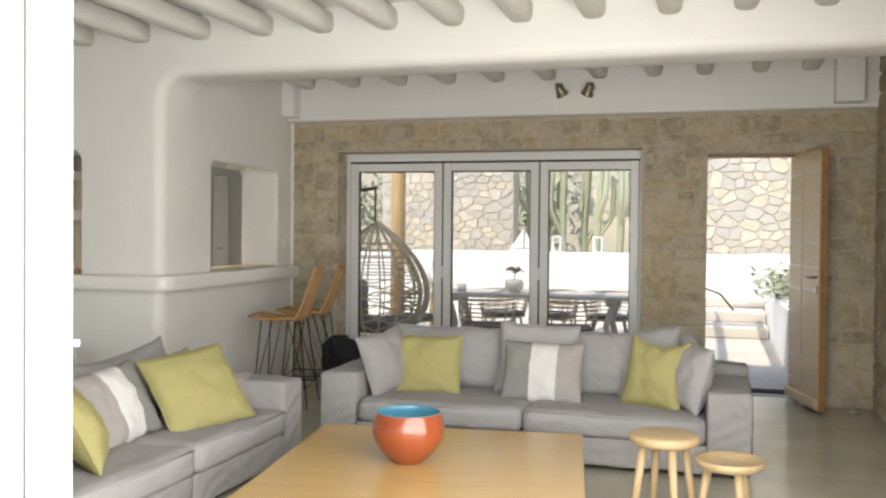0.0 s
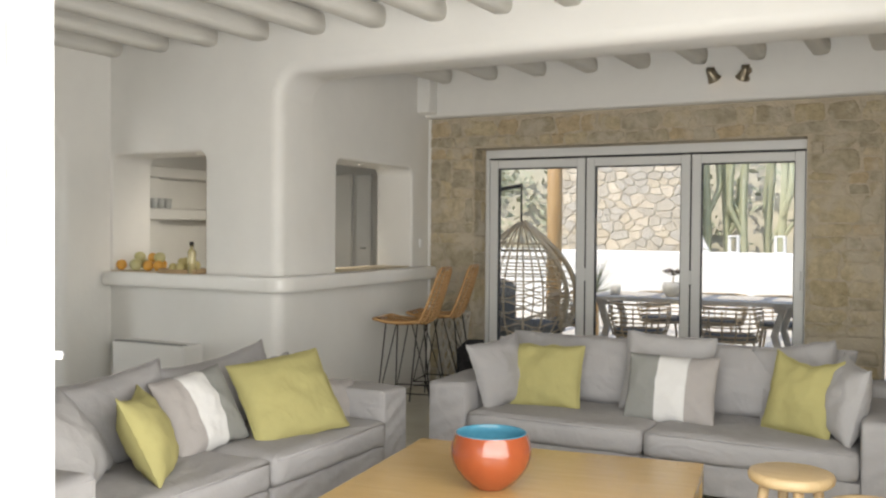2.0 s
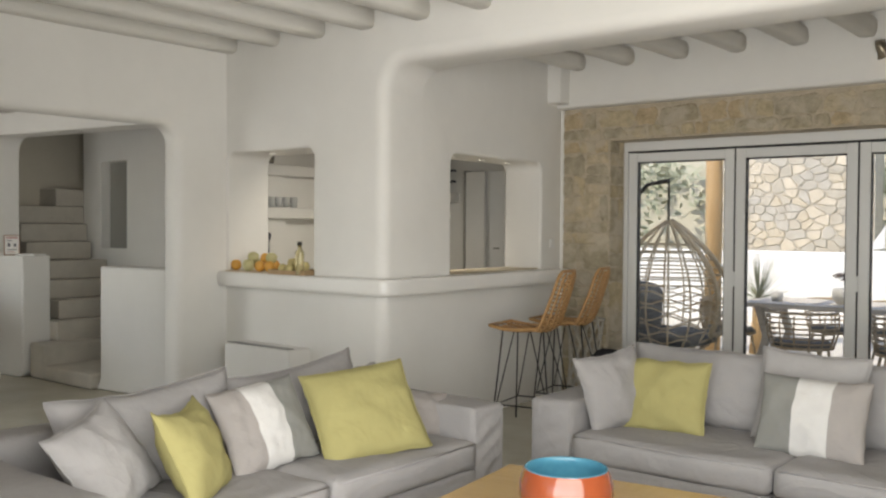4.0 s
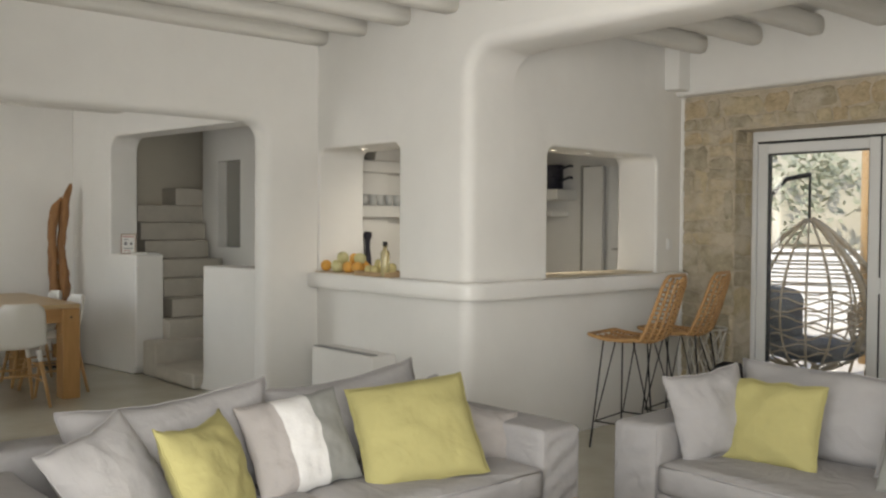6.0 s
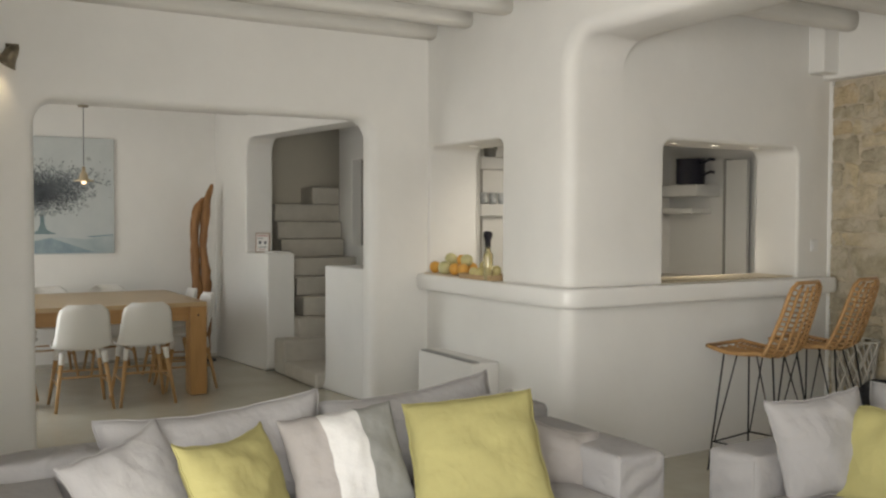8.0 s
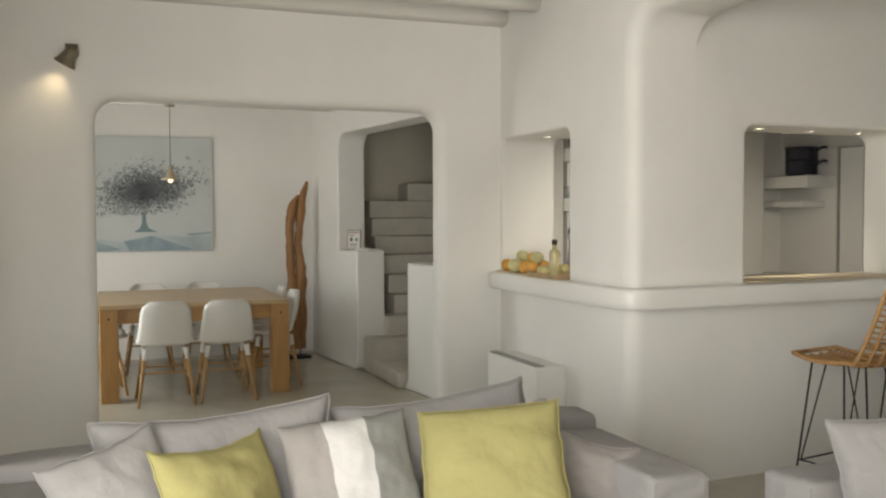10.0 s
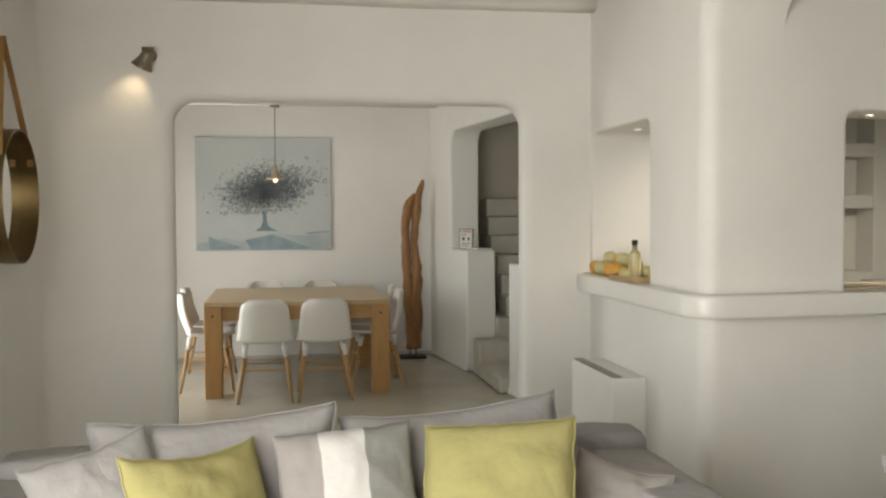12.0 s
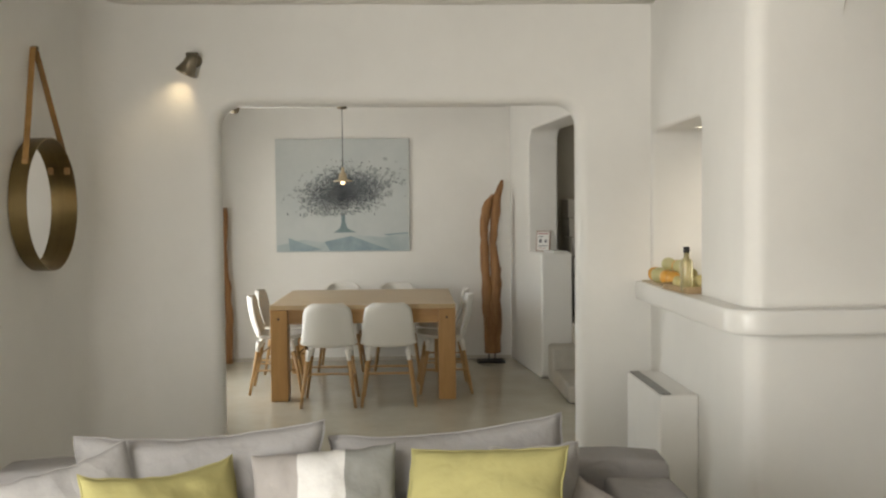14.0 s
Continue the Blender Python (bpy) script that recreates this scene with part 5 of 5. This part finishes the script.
structure(finish(box(-9, 9, 9.74, 16, -0.2, 0.92), "bed_garden", EARTH), "raised earth bed behind the white wall", "planting bed")
structure(finish(box(-1.42, 1.0, 10.25, 10.7, 0.9, 3.9), "wall_terrace_stone", MORTAR_PALE), "pale dry-stone retaining wall", "wall")
structure(finish(box(4.05, 9.0, 10.05, 10.5, -0.2, 3.9), "wall_passage_stone", MORTAR_PALE), "pale dry-stone wall behind the passage", "wall")
# passage outside the entrance
low = finish(box(5.08, 5.45, 3.2, 8.6, -0.02, 0.62), "wall_passage_low", WHITEWASH, bevel=0.03)
structure(low, "low whitewashed wall along the entrance passage", "wall")
structure(finish(box(5.04, 5.30, 2.76, 3.19, -0.02, 2.3), "wall_passage_pier", WHITEWASH), "white pier beside the entrance", "wall")
for k in range(3):
    structure(finish(box(4.16, 5.07, 7.3 + 0.75 * k, 9.39, -0.01 + 0.15 * k, 0.14 + 0.15 * k), "step_passage", PAVE, bevel=0.02), "pale cement step in the entrance passage", "step")
seat = thing("garden_bench", "rounded whitewashed masonry bench in the passage", "bench")
part("body", soft_box(4.62, 5.6, 8.7, 9.5, 0.3, 1.06, 0.03, 0.12), WHITEWASH, seat, smooth=True)
mat_ob = finish(box(4.60, 4.99, 2.88, 3.08, -0.011, 0.004), "doormat", mat("dark_coir", (0.035, 0.032, 0.03), 0.95, grain=0.4, scale=60, bump=0.6, bump_scale=120), bevel=0.003)
tagged(mat_ob, "dark coir doormat outside the entrance", "doormat")
structure(finish(box(4.29, 5.03, 2.70, 2.80, -0.05, 0.006), "threshold", PAVE), "pale stone threshold", "threshold")
rail = thing("handrail", "thin dark metal handrail by the steps", "handrail")
part("bar", tube([(4.22, 8.0, 0.62), (4.45, 7.6, 0.56), (4.62, 7.4, 0.36)], 0.014), WIRE, rail, smooth=True)
part("post", tube([(4.22, 8.0, 0.1), (4.22, 8.0, 0.62)], 0.012), WIRE, rail, smooth=True)
BUSH = mat("succulent_green", (0.27, 0.30, 0.19), 0.7, grain=0.4, scale=9, second=(0.38, 0.39, 0.29))
bush = thing("succulent_bush", "grey-green succulent bush behind the low wall", "bush", pose(5.22, 6.1, 0.58))
part("stem", tube([(0, 0, 0), (0.02, 0, 0.2), (-0.03, 0.02, 0.35)], 0.02, radii=[0.03, 0.02, 0.008]), PINE, bush, smooth=True)
part("leaves", leaf_cloud(520, (0, 0, 0.22), (0.16, 0.3, 0.10), 0.06, 5), BUSH, bush)
side_bush = thing("succulent_bush", "grey-green succulent bush behind the low wall", "bush", pose(5.28, 4.6, 0.58))
part("stem", tube([(0, 0, 0), (0.02, 0, 0.2)], 0.02), PINE, side_bush, smooth=True)
part("leaves", leaf_cloud(260, (0, 0, 0.2), (0.10, 0.2, 0.10), 0.05, 6), BUSH, side_bush)

# hillside with scrub behind the garden
bm = bmesh.new()
hn = 40
hv = [[bm.verts.new((-30 + 60 * i / hn, 12.5 + 22 * j / hn, 0.9 + 9 * (j / hn) ** 0.5 + 0.8 * noise.noise(Vector((i * 0.35, j * 0.35, 2))))) for j in range(hn + 1)] for i in range(hn + 1)]
for i in range(hn):
    for j in range(hn):
        bm.faces.new((hv[i][j], hv[i + 1][j], hv[i + 1][j + 1], hv[i][j + 1]))
structure(finish(bm, "hillside", EARTH, smooth=True), "dry hillside rising behind the garden", "hillside")
bm = bmesh.new()
rs = random.Random(8)
for _ in range(11):
    leaf_cloud(60, (rs.uniform(-4.5, -1.5), 10.6 + rs.uniform(0, 1.6), 1.0 + rs.uniform(0, 1.9)), (0.26, 0.22, 0.2), 0.09, rs.randint(0, 9999), bm)
for _ in range(60):
    x = rs.uniform(-6, 8)
    leaf_cloud(60, (x, 12.2 + rs.uniform(0, 2.5), 1.3 + rs.uniform(0, 2.6)), (0.35, 0.3, 0.3), 0.12, rs.randint(0, 9999), bm)
tagged(finish(bm, "scrub", BUSH), "dense grey-green scrub on the hillside", "scrub", kind="stuff")
CACTUS = mat("cactus_green", (0.34, 0.37, 0.23), 0.7, grain=0.3, scale=5, second=(0.44, 0.44, 0.30))


def cactus(x, y, seed, h, label="tall ribbed column cactus behind the white wall"):
    r = random.Random(seed)
    c = thing("column_cactus", label, "cactus", pose(x, y, 0.9), "column cacti behind the white wall")

    def column(base, height, rad, lean):
        bm = bmesh.new()
        rings = []
        for i in range(15):
            t = i / 14
            rr = rad * (1 if t < 0.92 else math.sqrt(max(0.04, 1 - ((t - 0.92) / 0.08) ** 2)))
            cx = base[0] + lean[0] * min(1, t * 3) + 0.03 * math.sin(t * 4 + seed)
            cy = base[1] + lean[1] * min(1, t * 3)
            rings.append([bm.verts.new((cx + rr * (1 + 0.16 * (-1) ** k) * math.cos(k * math.tau / 14), cy + rr * (1 + 0.16 * (-1) ** k) * math.sin(k * math.tau / 14), base[2] + height * t)) for k in range(14)])
        for a, b in zip(rings, rings[1:]):
            for k in range(14):
                bm.faces.new((a[k], a[(k + 1) % 14], b[(k + 1) % 14], b[k]))
        bm.faces.new(rings[-1])
        return bm

    part("trunk", column((0, 0, -0.02), h, 0.058, (0, 0)), CACTUS, c, smooth=True)
    for k in range(r.randint(2, 4)):
        a = r.uniform(0, math.tau)
        part("arm", column((0, 0, h * r.uniform(0.12, 0.4)), h * r.uniform(0.45, 0.75), 0.045, (0.24 * math.cos(a), 0.2 * math.sin(a))), CACTUS, c, smooth=True)


for k, (x, y, h) in enumerate(((1.16, 10.9, 2.3), (1.45, 11.2, 2.0), (1.78, 11.0, 2.2), (2.1, 11.5, 1.9), (2.38, 11.0, 2.1), (2.75, 11.1, 2.4), (3.05, 11.4, 2.2), (3.4, 11.0, 2.3), (3.75, 11.3, 2.0))):
    cactus(x, y, k + 1, h)

# lanterns and a small sail ornament on the white wall
for x in (1.88, 2.55):
    l_ = thing("lantern", "small white open-frame lantern on the garden wall", "lantern", pose(x, 9.55, 1.058), "lanterns on the white wall")
    for sx in (-1, 1):
        for sy in (-1, 1):
            part("post", box(sx * 0.065 - 0.012, sx * 0.065 + 0.012, sy * 0.065 - 0.012, sy * 0.065 + 0.012, 0, 0.24), ALU, l_)
    part("base", box(-0.08, 0.08, -0.08, 0.08, 0, 0.02), ALU, l_)
    part("roof", box(-0.08, 0.08, -0.08, 0.08, 0.24, 0.265), ALU, l_)
sail = thing("sailboat_ornament", "white wooden sailing boat ornament on the wall", "ornament", pose(1.30, 9.55, 1.058))
for pts, nm in (([(-0.20, 0.05), (0.02, 0.07), (0.03, 0.40)], "sail"), ([(0.05, 0.07), (0.20, 0.05), (0.05, 0.36)], "sail"), ([(-0.24, 0.04), (0.24, 0.04), (0.16, 0.0), (-0.16, 0.0)], "hull")):
    part(nm, slab(pts, [], lambda u, v, d: (u, d - 0.015, v), 0.03), ALU, sail)

# garden table with rattan armchairs
GREYWOOD = mat("grey_weathered_teak", (0.66, 0.62, 0.55), 0.6, grain=0.2, scale=5, stretch=(1, 8, 8), second=(0.52, 0.47, 0.40))
gt = thing("garden_table", "long weathered teak garden table with splayed legs", "table")
for k in range(5):
    part("plank", box(1.40, 3.70, 4.02 + 0.18 * k, 4.195 + 0.18 * k, 0.675, 0.715), GREYWOOD, gt, bevel=0.003)
for x, s in ((1.62, -1), (3.30, 1)):
    for y in (4.15, 4.75):
        part("leg", tube([(x + s * 0.10, y, -0.012), (x - s * 0.02, y, 0.40), (x + s * 0.06, y, 0.674)], 0.045, sides=4), GREYWOOD, gt)
    part("brace", box(x - 0.03, x + 0.03, 4.15, 4.75, 0.62, 0.674), GREYWOOD, gt)
GREYRATTAN = mat("brown_rattan", (0.54, 0.43, 0.29), 0.6, grain=0.3, scale=30, second=(0.33, 0.24, 0.14))
PAD = mat("charcoal_seat_pad", (0.15, 0.15, 0.145), 0.9, grain=0.2, scale=20)


def garden_chair(m):
    """Faces its own +y."""
    c = thing("rattan_armchair", "rounded rattan armchair with a charcoal seat pad", "chair", m, "rattan armchairs round the garden table")
    part("seat_frame", tube([(0.25 * math.cos(a), 0.24 * math.sin(a), 0.40) for a in (k * math.tau / 20 for k in range(20))], 0.014, closed=True, sides=6), GREYRATTAN, c, smooth=True)
    part("seat_pad", lathe([(0, 0.40), (0.23, 0.405), (0.245, 0.425), (0.22, 0.45), (0, 0.455)], sides=24), PAD, c, smooth=True)

    def ring(z, r, span=118):
        return [(r * math.sin(radians(a)), -r * math.cos(radians(a)) * 0.95, z) for a in np.linspace(-span, span, 20)]

    for k in range(7):
        t = k / 6
        part("band", tube(ring(0.44 + 0.26 * t, 0.25 + 0.045 * math.sin(t * 2.2), 118 - 28 * t * t), 0.008 if k < 6 else 0.013, sides=6), GREYRATTAN, c, smooth=True)
    for a in range(-100, 101, 25):
        part("stake", tube([((0.25 + 0.045 * math.sin(t * 2.2)) * math.sin(radians(a)), -(0.25 + 0.045 * math.sin(t * 2.2)) * 0.95 * math.cos(radians(a)), 0.40 + 0.30 * t) for t in (0, 0.3, 0.6, 0.93)], 0.008, sides=6), GREYRATTAN, c, smooth=True)
    for sx in (-1, 1):
        for sy in (-1, 1):
            part("leg", tube([(sx * 0.17, sy * 0.16, 0.40), (sx * 0.23, sy * 0.23, 0.0)], 0.013, sides=8), GREYRATTAN, c, smooth=True)
    return c


GC = garden_chair(pose(2.10, 3.72, -0.012, 0, 0, 4))
for m in (pose(2.95, 3.72, -0.012, 0, 0, -4), pose(3.84, 3.92, -0.012, 0, 0, 38), pose(1.18, 4.4, -0.012, 0, 0, -84), pose(1.95, 5.2, -0.012, 0, 0, 180), pose(2.55, 5.22, -0.012, 0, 0, 176), pose(3.2, 5.2, -0.012, 0, 0, 183)):
    copy_thing(GC, m)
POT = mat("pale_grey_pot", (0.45, 0.44, 0.41), 0.6, grain=0.1, scale=8)
tp = thing("potted_succulent", "pale round pot with a small succulent on the garden table", "plant", pose(2.24, 4.42, 0.715))
part("pot", lathe([(0, 0), (0.06, 0), (0.10, 0.05), (0.105, 0.10), (0.09, 0.14), (0.08, 0.14), (0, 0.12)], sides=24), POT, tp, smooth=True)
part("stem", tube([(0, 0, 0.12), (0.01, 0, 0.20), (0.03, 0, 0.23)], 0.006), GREYRATTAN, tp, smooth=True)
part("leaves", leaf_cloud(40, (0.0, 0, 0.25), (0.04, 0.03, 0.015), 0.035, 21), mat("purple_green_leaf", (0.09, 0.07, 0.06), 0.6), tp)
tp2 = thing("small_pot", "small grey concrete pot on the garden table", "pot", pose(1.66, 4.35, 0.715))
part("body", lathe([(0, 0), (0.05, 0), (0.055, 0.085), (0.045, 0.085), (0, 0.07)], sides=20), POT, tp2, smooth=True)
yuc = thing("yucca", "spiky yucca with a short trunk on the garden terrace", "plant", pose(0.87, 5.95, -0.012))
part("trunk", tube([(0, 0, 0), (0.01, 0, 0.3), (0.02, 0, 0.62)], 0.06, radii=[0.085, 0.07, 0.06]), PINE, yuc, smooth=True)
bm = bmesh.new()
ry = random.Random(2)
for _ in range(90):
    a, e, L = ry.uniform(0, math.tau), ry.uniform(-0.1, 1.5), ry.uniform(0.35, 0.58)
    d = Vector((math.cos(a) * math.cos(e), math.sin(a) * math.cos(e), math.sin(e)))
    s = Vector((-math.sin(a), math.cos(a), 0)) * 0.006
    o = Vector((0.02, 0, 0.62))
    n_ = d.cross(s).normalized() * 0.006
    bm.faces.new([bm.verts.new(q) for q in (o - s, o + s * 0.2 + n_, o + d * L, o + d * L * 0.4 - s * 1.2)])
    bm.faces.new([bm.verts.new(q) for q in (o + s, o + s * 0.2 + n_, o + d * L, o + d * L * 0.4 + s * 1.2)])
part("leaves", bm, BUSH, yuc)

# hanging egg chair
EGG = mat("grey_brown_rattan", (0.55, 0.45, 0.30), 0.6, grain=0.3, scale=30, second=(0.43, 0.34, 0.22))
egg = thing("hanging_chair", "egg-shaped rattan hanging chair on a curved stand", "hanging chair", pose(0.90, 3.62, 0) @ Matrix.Scale(0.97, 4))


def egg_r(t):
    # radius of the basket, t = 0 at the top
    return 0.60 * (math.sin(math.pi / 2 * t / 0.6) ** 0.85 if t < 0.6 else math.sqrt(max(0.004, 1 - ((t - 0.6) / 0.4) ** 2)))


def egg_p(t, a):
    r = egg_r(t)
    return (r * math.cos(a), r * 0.9 * math.sin(a), 1.52 - 1.31 * t)


RIM_A, RIM_B = 0.50, -0.30  # the opening lies between these two edges
for k in range(16):
    a = RIM_A + (math.tau + RIM_B - RIM_A) * (k + 0.5) / 16
    part("cane", tube([egg_p(0.01 + 0.98 * i / 22, a) for i in range(23)], 0.009, sides=6), EGG, egg, smooth=True)
for k in range(15):
    t = 0.18 + 0.79 * k / 14
    wave = 0.0 if k < 6 else 0.02
    if k < 10:
        pts = [egg_p(t + wave * math.sin(i * 1.35 + (k % 2) * math.pi), RIM_A + (math.tau + RIM_B - RIM_A) * i / 40) for i in range(41)]
    else:
        pts = [egg_p(t + wave * math.sin(i * math.tau / 40 * 9 + (k % 2) * math.pi), i * math.tau / 40) for i in range(40)]
    part("weave", tube(pts, 0.008, closed=k >= 10, sides=5), EGG, egg, smooth=True)
for a in (RIM_A, RIM_B):
    part("rim", tube([egg_p(0.01 + 0.80 * i / 24, a) for i in range(25)], 0.026, sides=8), EGG, egg, smooth=True)
part("rim", tube([egg_p(0.81, RIM_B + (RIM_A - RIM_B) * i / 8) for i in range(9)], 0.026, sides=8), EGG, egg, smooth=True)
part("seat_cushion", soft_box(-0.22, 0.40, -0.26, 0.28, 0.34, 0.47, 0.03, 0.06, crease=0.02), PAD, egg, smooth=True)
part("back_cushion", soft_box(-0.45, -0.16, -0.28, 0.30, 0.42, 0.88, 0.04, 0.10, crease=0.02), PAD, egg, smooth=True)
part("chain", tube([(0, 0, 1.50), (0, 0, 1.88)], 0.012, sides=6), BLACK_STEEL, egg)
part("stand", tube([(0.0, 0, 1.89), (-0.25, 0.06, 1.86), (-0.55, 0.15, 1.62), (-0.75, 0.25, 1.1), (-0.8, 0.3, 0.4), (-0.7, 0.3, 0.02)], 0.021, sides=10), BLACK_STEEL, egg, smooth=True)
part("stand_foot", tube([(-0.95, 0.05, 0.01), (-0.7, 0.3, 0.01), (-0.45, 0.55, 0.01)], 0.02, sides=10), BLACK_STEEL, egg, smooth=True)
# ---- stones of the walls ----
def stone_shapes(count, seed, rough):
    r = random.Random(seed)
    out = []
    for _ in range(count):
        bm = bmesh.new()
        ring = []
        for u, v in ((-0.5, -0.38), (-0.4, -0.5), (0.0, -0.5), (0.4, -0.5), (0.5, -0.38), (0.5, 0.0), (0.5, 0.38), (0.4, 0.5), (0.0, 0.5), (-0.4, 0.5), (-0.5, 0.38), (-0.5, 0.0)):
            ring.append((u + r.uniform(-rough, rough * 0.35) * (1 if u > 0 else -1) * (abs(u) > 0.3), v + r.uniform(-rough, rough * 0.35) * (1 if v > 0 else -1) * (abs(v) > 0.3)))
        n = len(ring)
        a = [bm.verts.new((u, 1.0, v)) for u, v in ring]
        b = [bm.verts.new((u * 0.99, 0.25, v * 0.99)) for u, v in ring]
        c = [bm.verts.new((u * 0.86, 0.0 + r.uniform(-0.12, 0.12), v * 0.84)) for u, v in ring]
        m = bm.verts.new((r.uniform(-0.1, 0.1), r.uniform(-0.2, 0.05), r.uniform(-0.1, 0.1)))
        for k in range(n):
            j = (k + 1) % n
            bm.faces.new((a[k], a[j], b[j], b[k]))
            bm.faces.new((b[k], b[j], c[j], c[k]))
            bm.faces.new((c[k], c[j], m))
        bmesh.ops.recalc_face_normals(bm, faces=bm.faces)
        me = bpy.data.meshes.new("stone")
        bm.to_mesh(me)
        bm.free()
        for p in me.polygons:
            p.use_smooth = True
        out.append(me)
    return out


def lay(parent, material, u0, u1, v0, v1, openings, place, seed, hrange, wrange, depth, rough, gap, courses=()):
    """Fills a wall's face with stones in uneven courses; place(u, v) is the pose of a stone's middle."""
    r = random.Random(seed)
    shapes = stone_shapes(12, seed, rough)
    for me in shapes:
        me.materials.append(material)
    v = v0
    fixed = list(courses)
    while v < v1 - 0.03:
        h = r.uniform(*hrange)
        nxt = [c for c in fixed if c > v + 0.02]
        if nxt and v + h > nxt[0] - 0.07:
            h = nxt[0] - v
        h = min(h, v1 - v)
        spans = [(u0, u1)]
        for a, b, c, d in openings:
            if c < v + h - 0.02 and d > v + 0.02:
                spans = [s for x, y in spans for s in ((x, min(y, a)), (max(x, b), y)) if s[1] - s[0] > 0.03]
        for x, y in spans:
            u = x
            while u < y - 0.02:
                w = r.uniform(*wrange) * (0.75 + 0.5 * h / hrange[1])
                if y - u - w < wrange[0] * 0.6:
                    w = y - u
                rows = [(v, h)]
                if h > hrange[1] * 0.66 and r.random() < 0.45:
                    k = r.uniform(0.35, 0.65)
                    rows = [(v, h * k), (v + h * k, h * (1 - k))]
                for vv, hh in rows:
                    ob = new("stone", r.choice(shapes))
                    ob.parent = parent
                    ob.matrix_basis = place(u + w / 2, vv + hh / 2 + r.uniform(-0.2, 0.2) * gap) @ Matrix.Rotation(radians(r.uniform(-1, 1) * rough * 45), 4, "Y") @ Matrix.Diagonal((w - gap, depth * r.uniform(0.8, 1.25), hh - gap, 1))
                u += w
        v += h


lay(stone_wall, STONE, 0.53, 5.58, 0.0, 2.375, [(0.99, 3.77, -1, 2.10), (4.28, 5.04, -1, 2.045)], lambda u, v: Matrix.Translation((u, 2.314, v)), 4, (0.07, 0.23), (0.10, 0.34), 0.03, 0.12, 0.004, (2.108, 2.345, 2.375))
lay(side_wall, STONE, -0.2, 2.3, 0.0, 2.8, [], lambda u, v: Matrix.Translation((5.564, u, v)) @ Matrix.Rotation(radians(-90), 4, "Z"), 6, (0.09, 0.26), (0.11, 0.36), 0.03, 0.12, 0.004)
# the jamb beside the folding doors
lay(stone_wall, STONE, 2.33, 2.555, 0.0, 2.10, [], lambda u, v: Matrix.Translation((1.012, u, v)) @ Matrix.Rotation(radians(90), 4, "Z"), 15, (0.10, 0.26), (0.12, 0.22), 0.022, 0.10, 0.004)
def rubble(parent, material, u0, u1, v0, v1, place, seed, cell, depth, gap):
    """Irregular rounded field stones: cells round scattered seeds, drawn in by the joint and bulged."""
    r = random.Random(seed)
    wide = 1.45  # the stones lie flat, wider than high
    seeds = []
    for i in range(-1, int((u1 - u0) / (cell * wide)) + 2):
        for j in range(-1, int((v1 - v0) / cell) + 2):
            if r.random() < 0.74:
                seeds.append(((i + 0.5 + (j % 2) * 0.5 + r.uniform(-0.4, 0.4)) * cell, (j + 0.5 + r.uniform(-0.36, 0.36)) * cell))
    for a in seeds:
        poly = [(a[0] + k * cell * 1.5, a[1] + l * cell * 1.3) for k, l in ((-1, -1), (1, -1), (1, 1), (-1, 1))]
        for b in seeds:
            if b is a or abs(b[0] - a[0]) + abs(b[1] - a[1]) > cell * 5:
                continue
            nx, ny = b[0] - a[0], b[1] - a[1]
            half = (b[0] ** 2 + b[1] ** 2 - a[0] ** 2 - a[1] ** 2) / 2
            cut = []
            for p, q in zip(poly, poly[1:] + poly[:1]):
                dp, dq = p[0] * nx + p[1] * ny - half, q[0] * nx + q[1] * ny - half
                if dp <= 0:
                    cut.append(p)
                if dp * dq < 0:
                    f = dp / (dp - dq)
                    cut.append((p[0] + f * (q[0] - p[0]), p[1] + f * (q[1] - p[1])))
            poly = cut
        poly = [(p[0] * wide, p[1]) for p in poly]
        cx, cy = sum(p[0] for p in poly) / len(poly), sum(p[1] for p in poly) / len(poly)
        if not (0 < cx < u1 - u0 and 0 < cy < v1 - v0):
            continue
        poly = [(min(max(p[0], 0), u1 - u0) - cx, min(max(p[1], 0), v1 - v0) - cy) for p in poly]
        ring = []
        for p, q in zip(poly, poly[1:] + poly[:1]):
            ring += [(p[0] * 0.85 + q[0] * 0.15, p[1] * 0.85 + q[1] * 0.15), (p[0] * 0.15 + q[0] * 0.85, p[1] * 0.15 + q[1] * 0.85)]
        k = 1 - gap / max(0.05, min(max(abs(p[0]) for p in ring), max(abs(p[1]) for p in ring)))
        proud = depth * r.uniform(0.75, 1.2)
        bm = bmesh.new()
        back, edge, front = ([bm.verts.new((x * k * f, y, z * k * f)) for x, z in ring] for f, y in ((1.0, depth), (0.99, -0.55 * proud), (0.90, -proud)))
        n = len(ring)
        for m in range(n):
            o = (m + 1) % n
            bm.faces.new((back[m], back[o], edge[o], edge[m]))
            bm.faces.new((edge[m], edge[o], front[o], front[m]))
        bm.faces.new(front)
        ob = finish(bm, "stone", material, parent)
        ob.matrix_basis = place(u0 + cx, v0 + cy)


rubble(bpy.data.objects["wall_terrace_stone"], STONE_PALE, -1.42, 1.0, 1.0, 3.3, lambda u, v: Matrix.Translation((u, 10.25, v)), 9, 0.125, 0.020, 0.008)
rubble(bpy.data.objects["wall_passage_stone"], STONE_PALE, 4.05, 6.4, 0.5, 3.2, lambda u, v: Matrix.Translation((u, 10.05, v)), 12, 0.135, 0.020, 0.008)
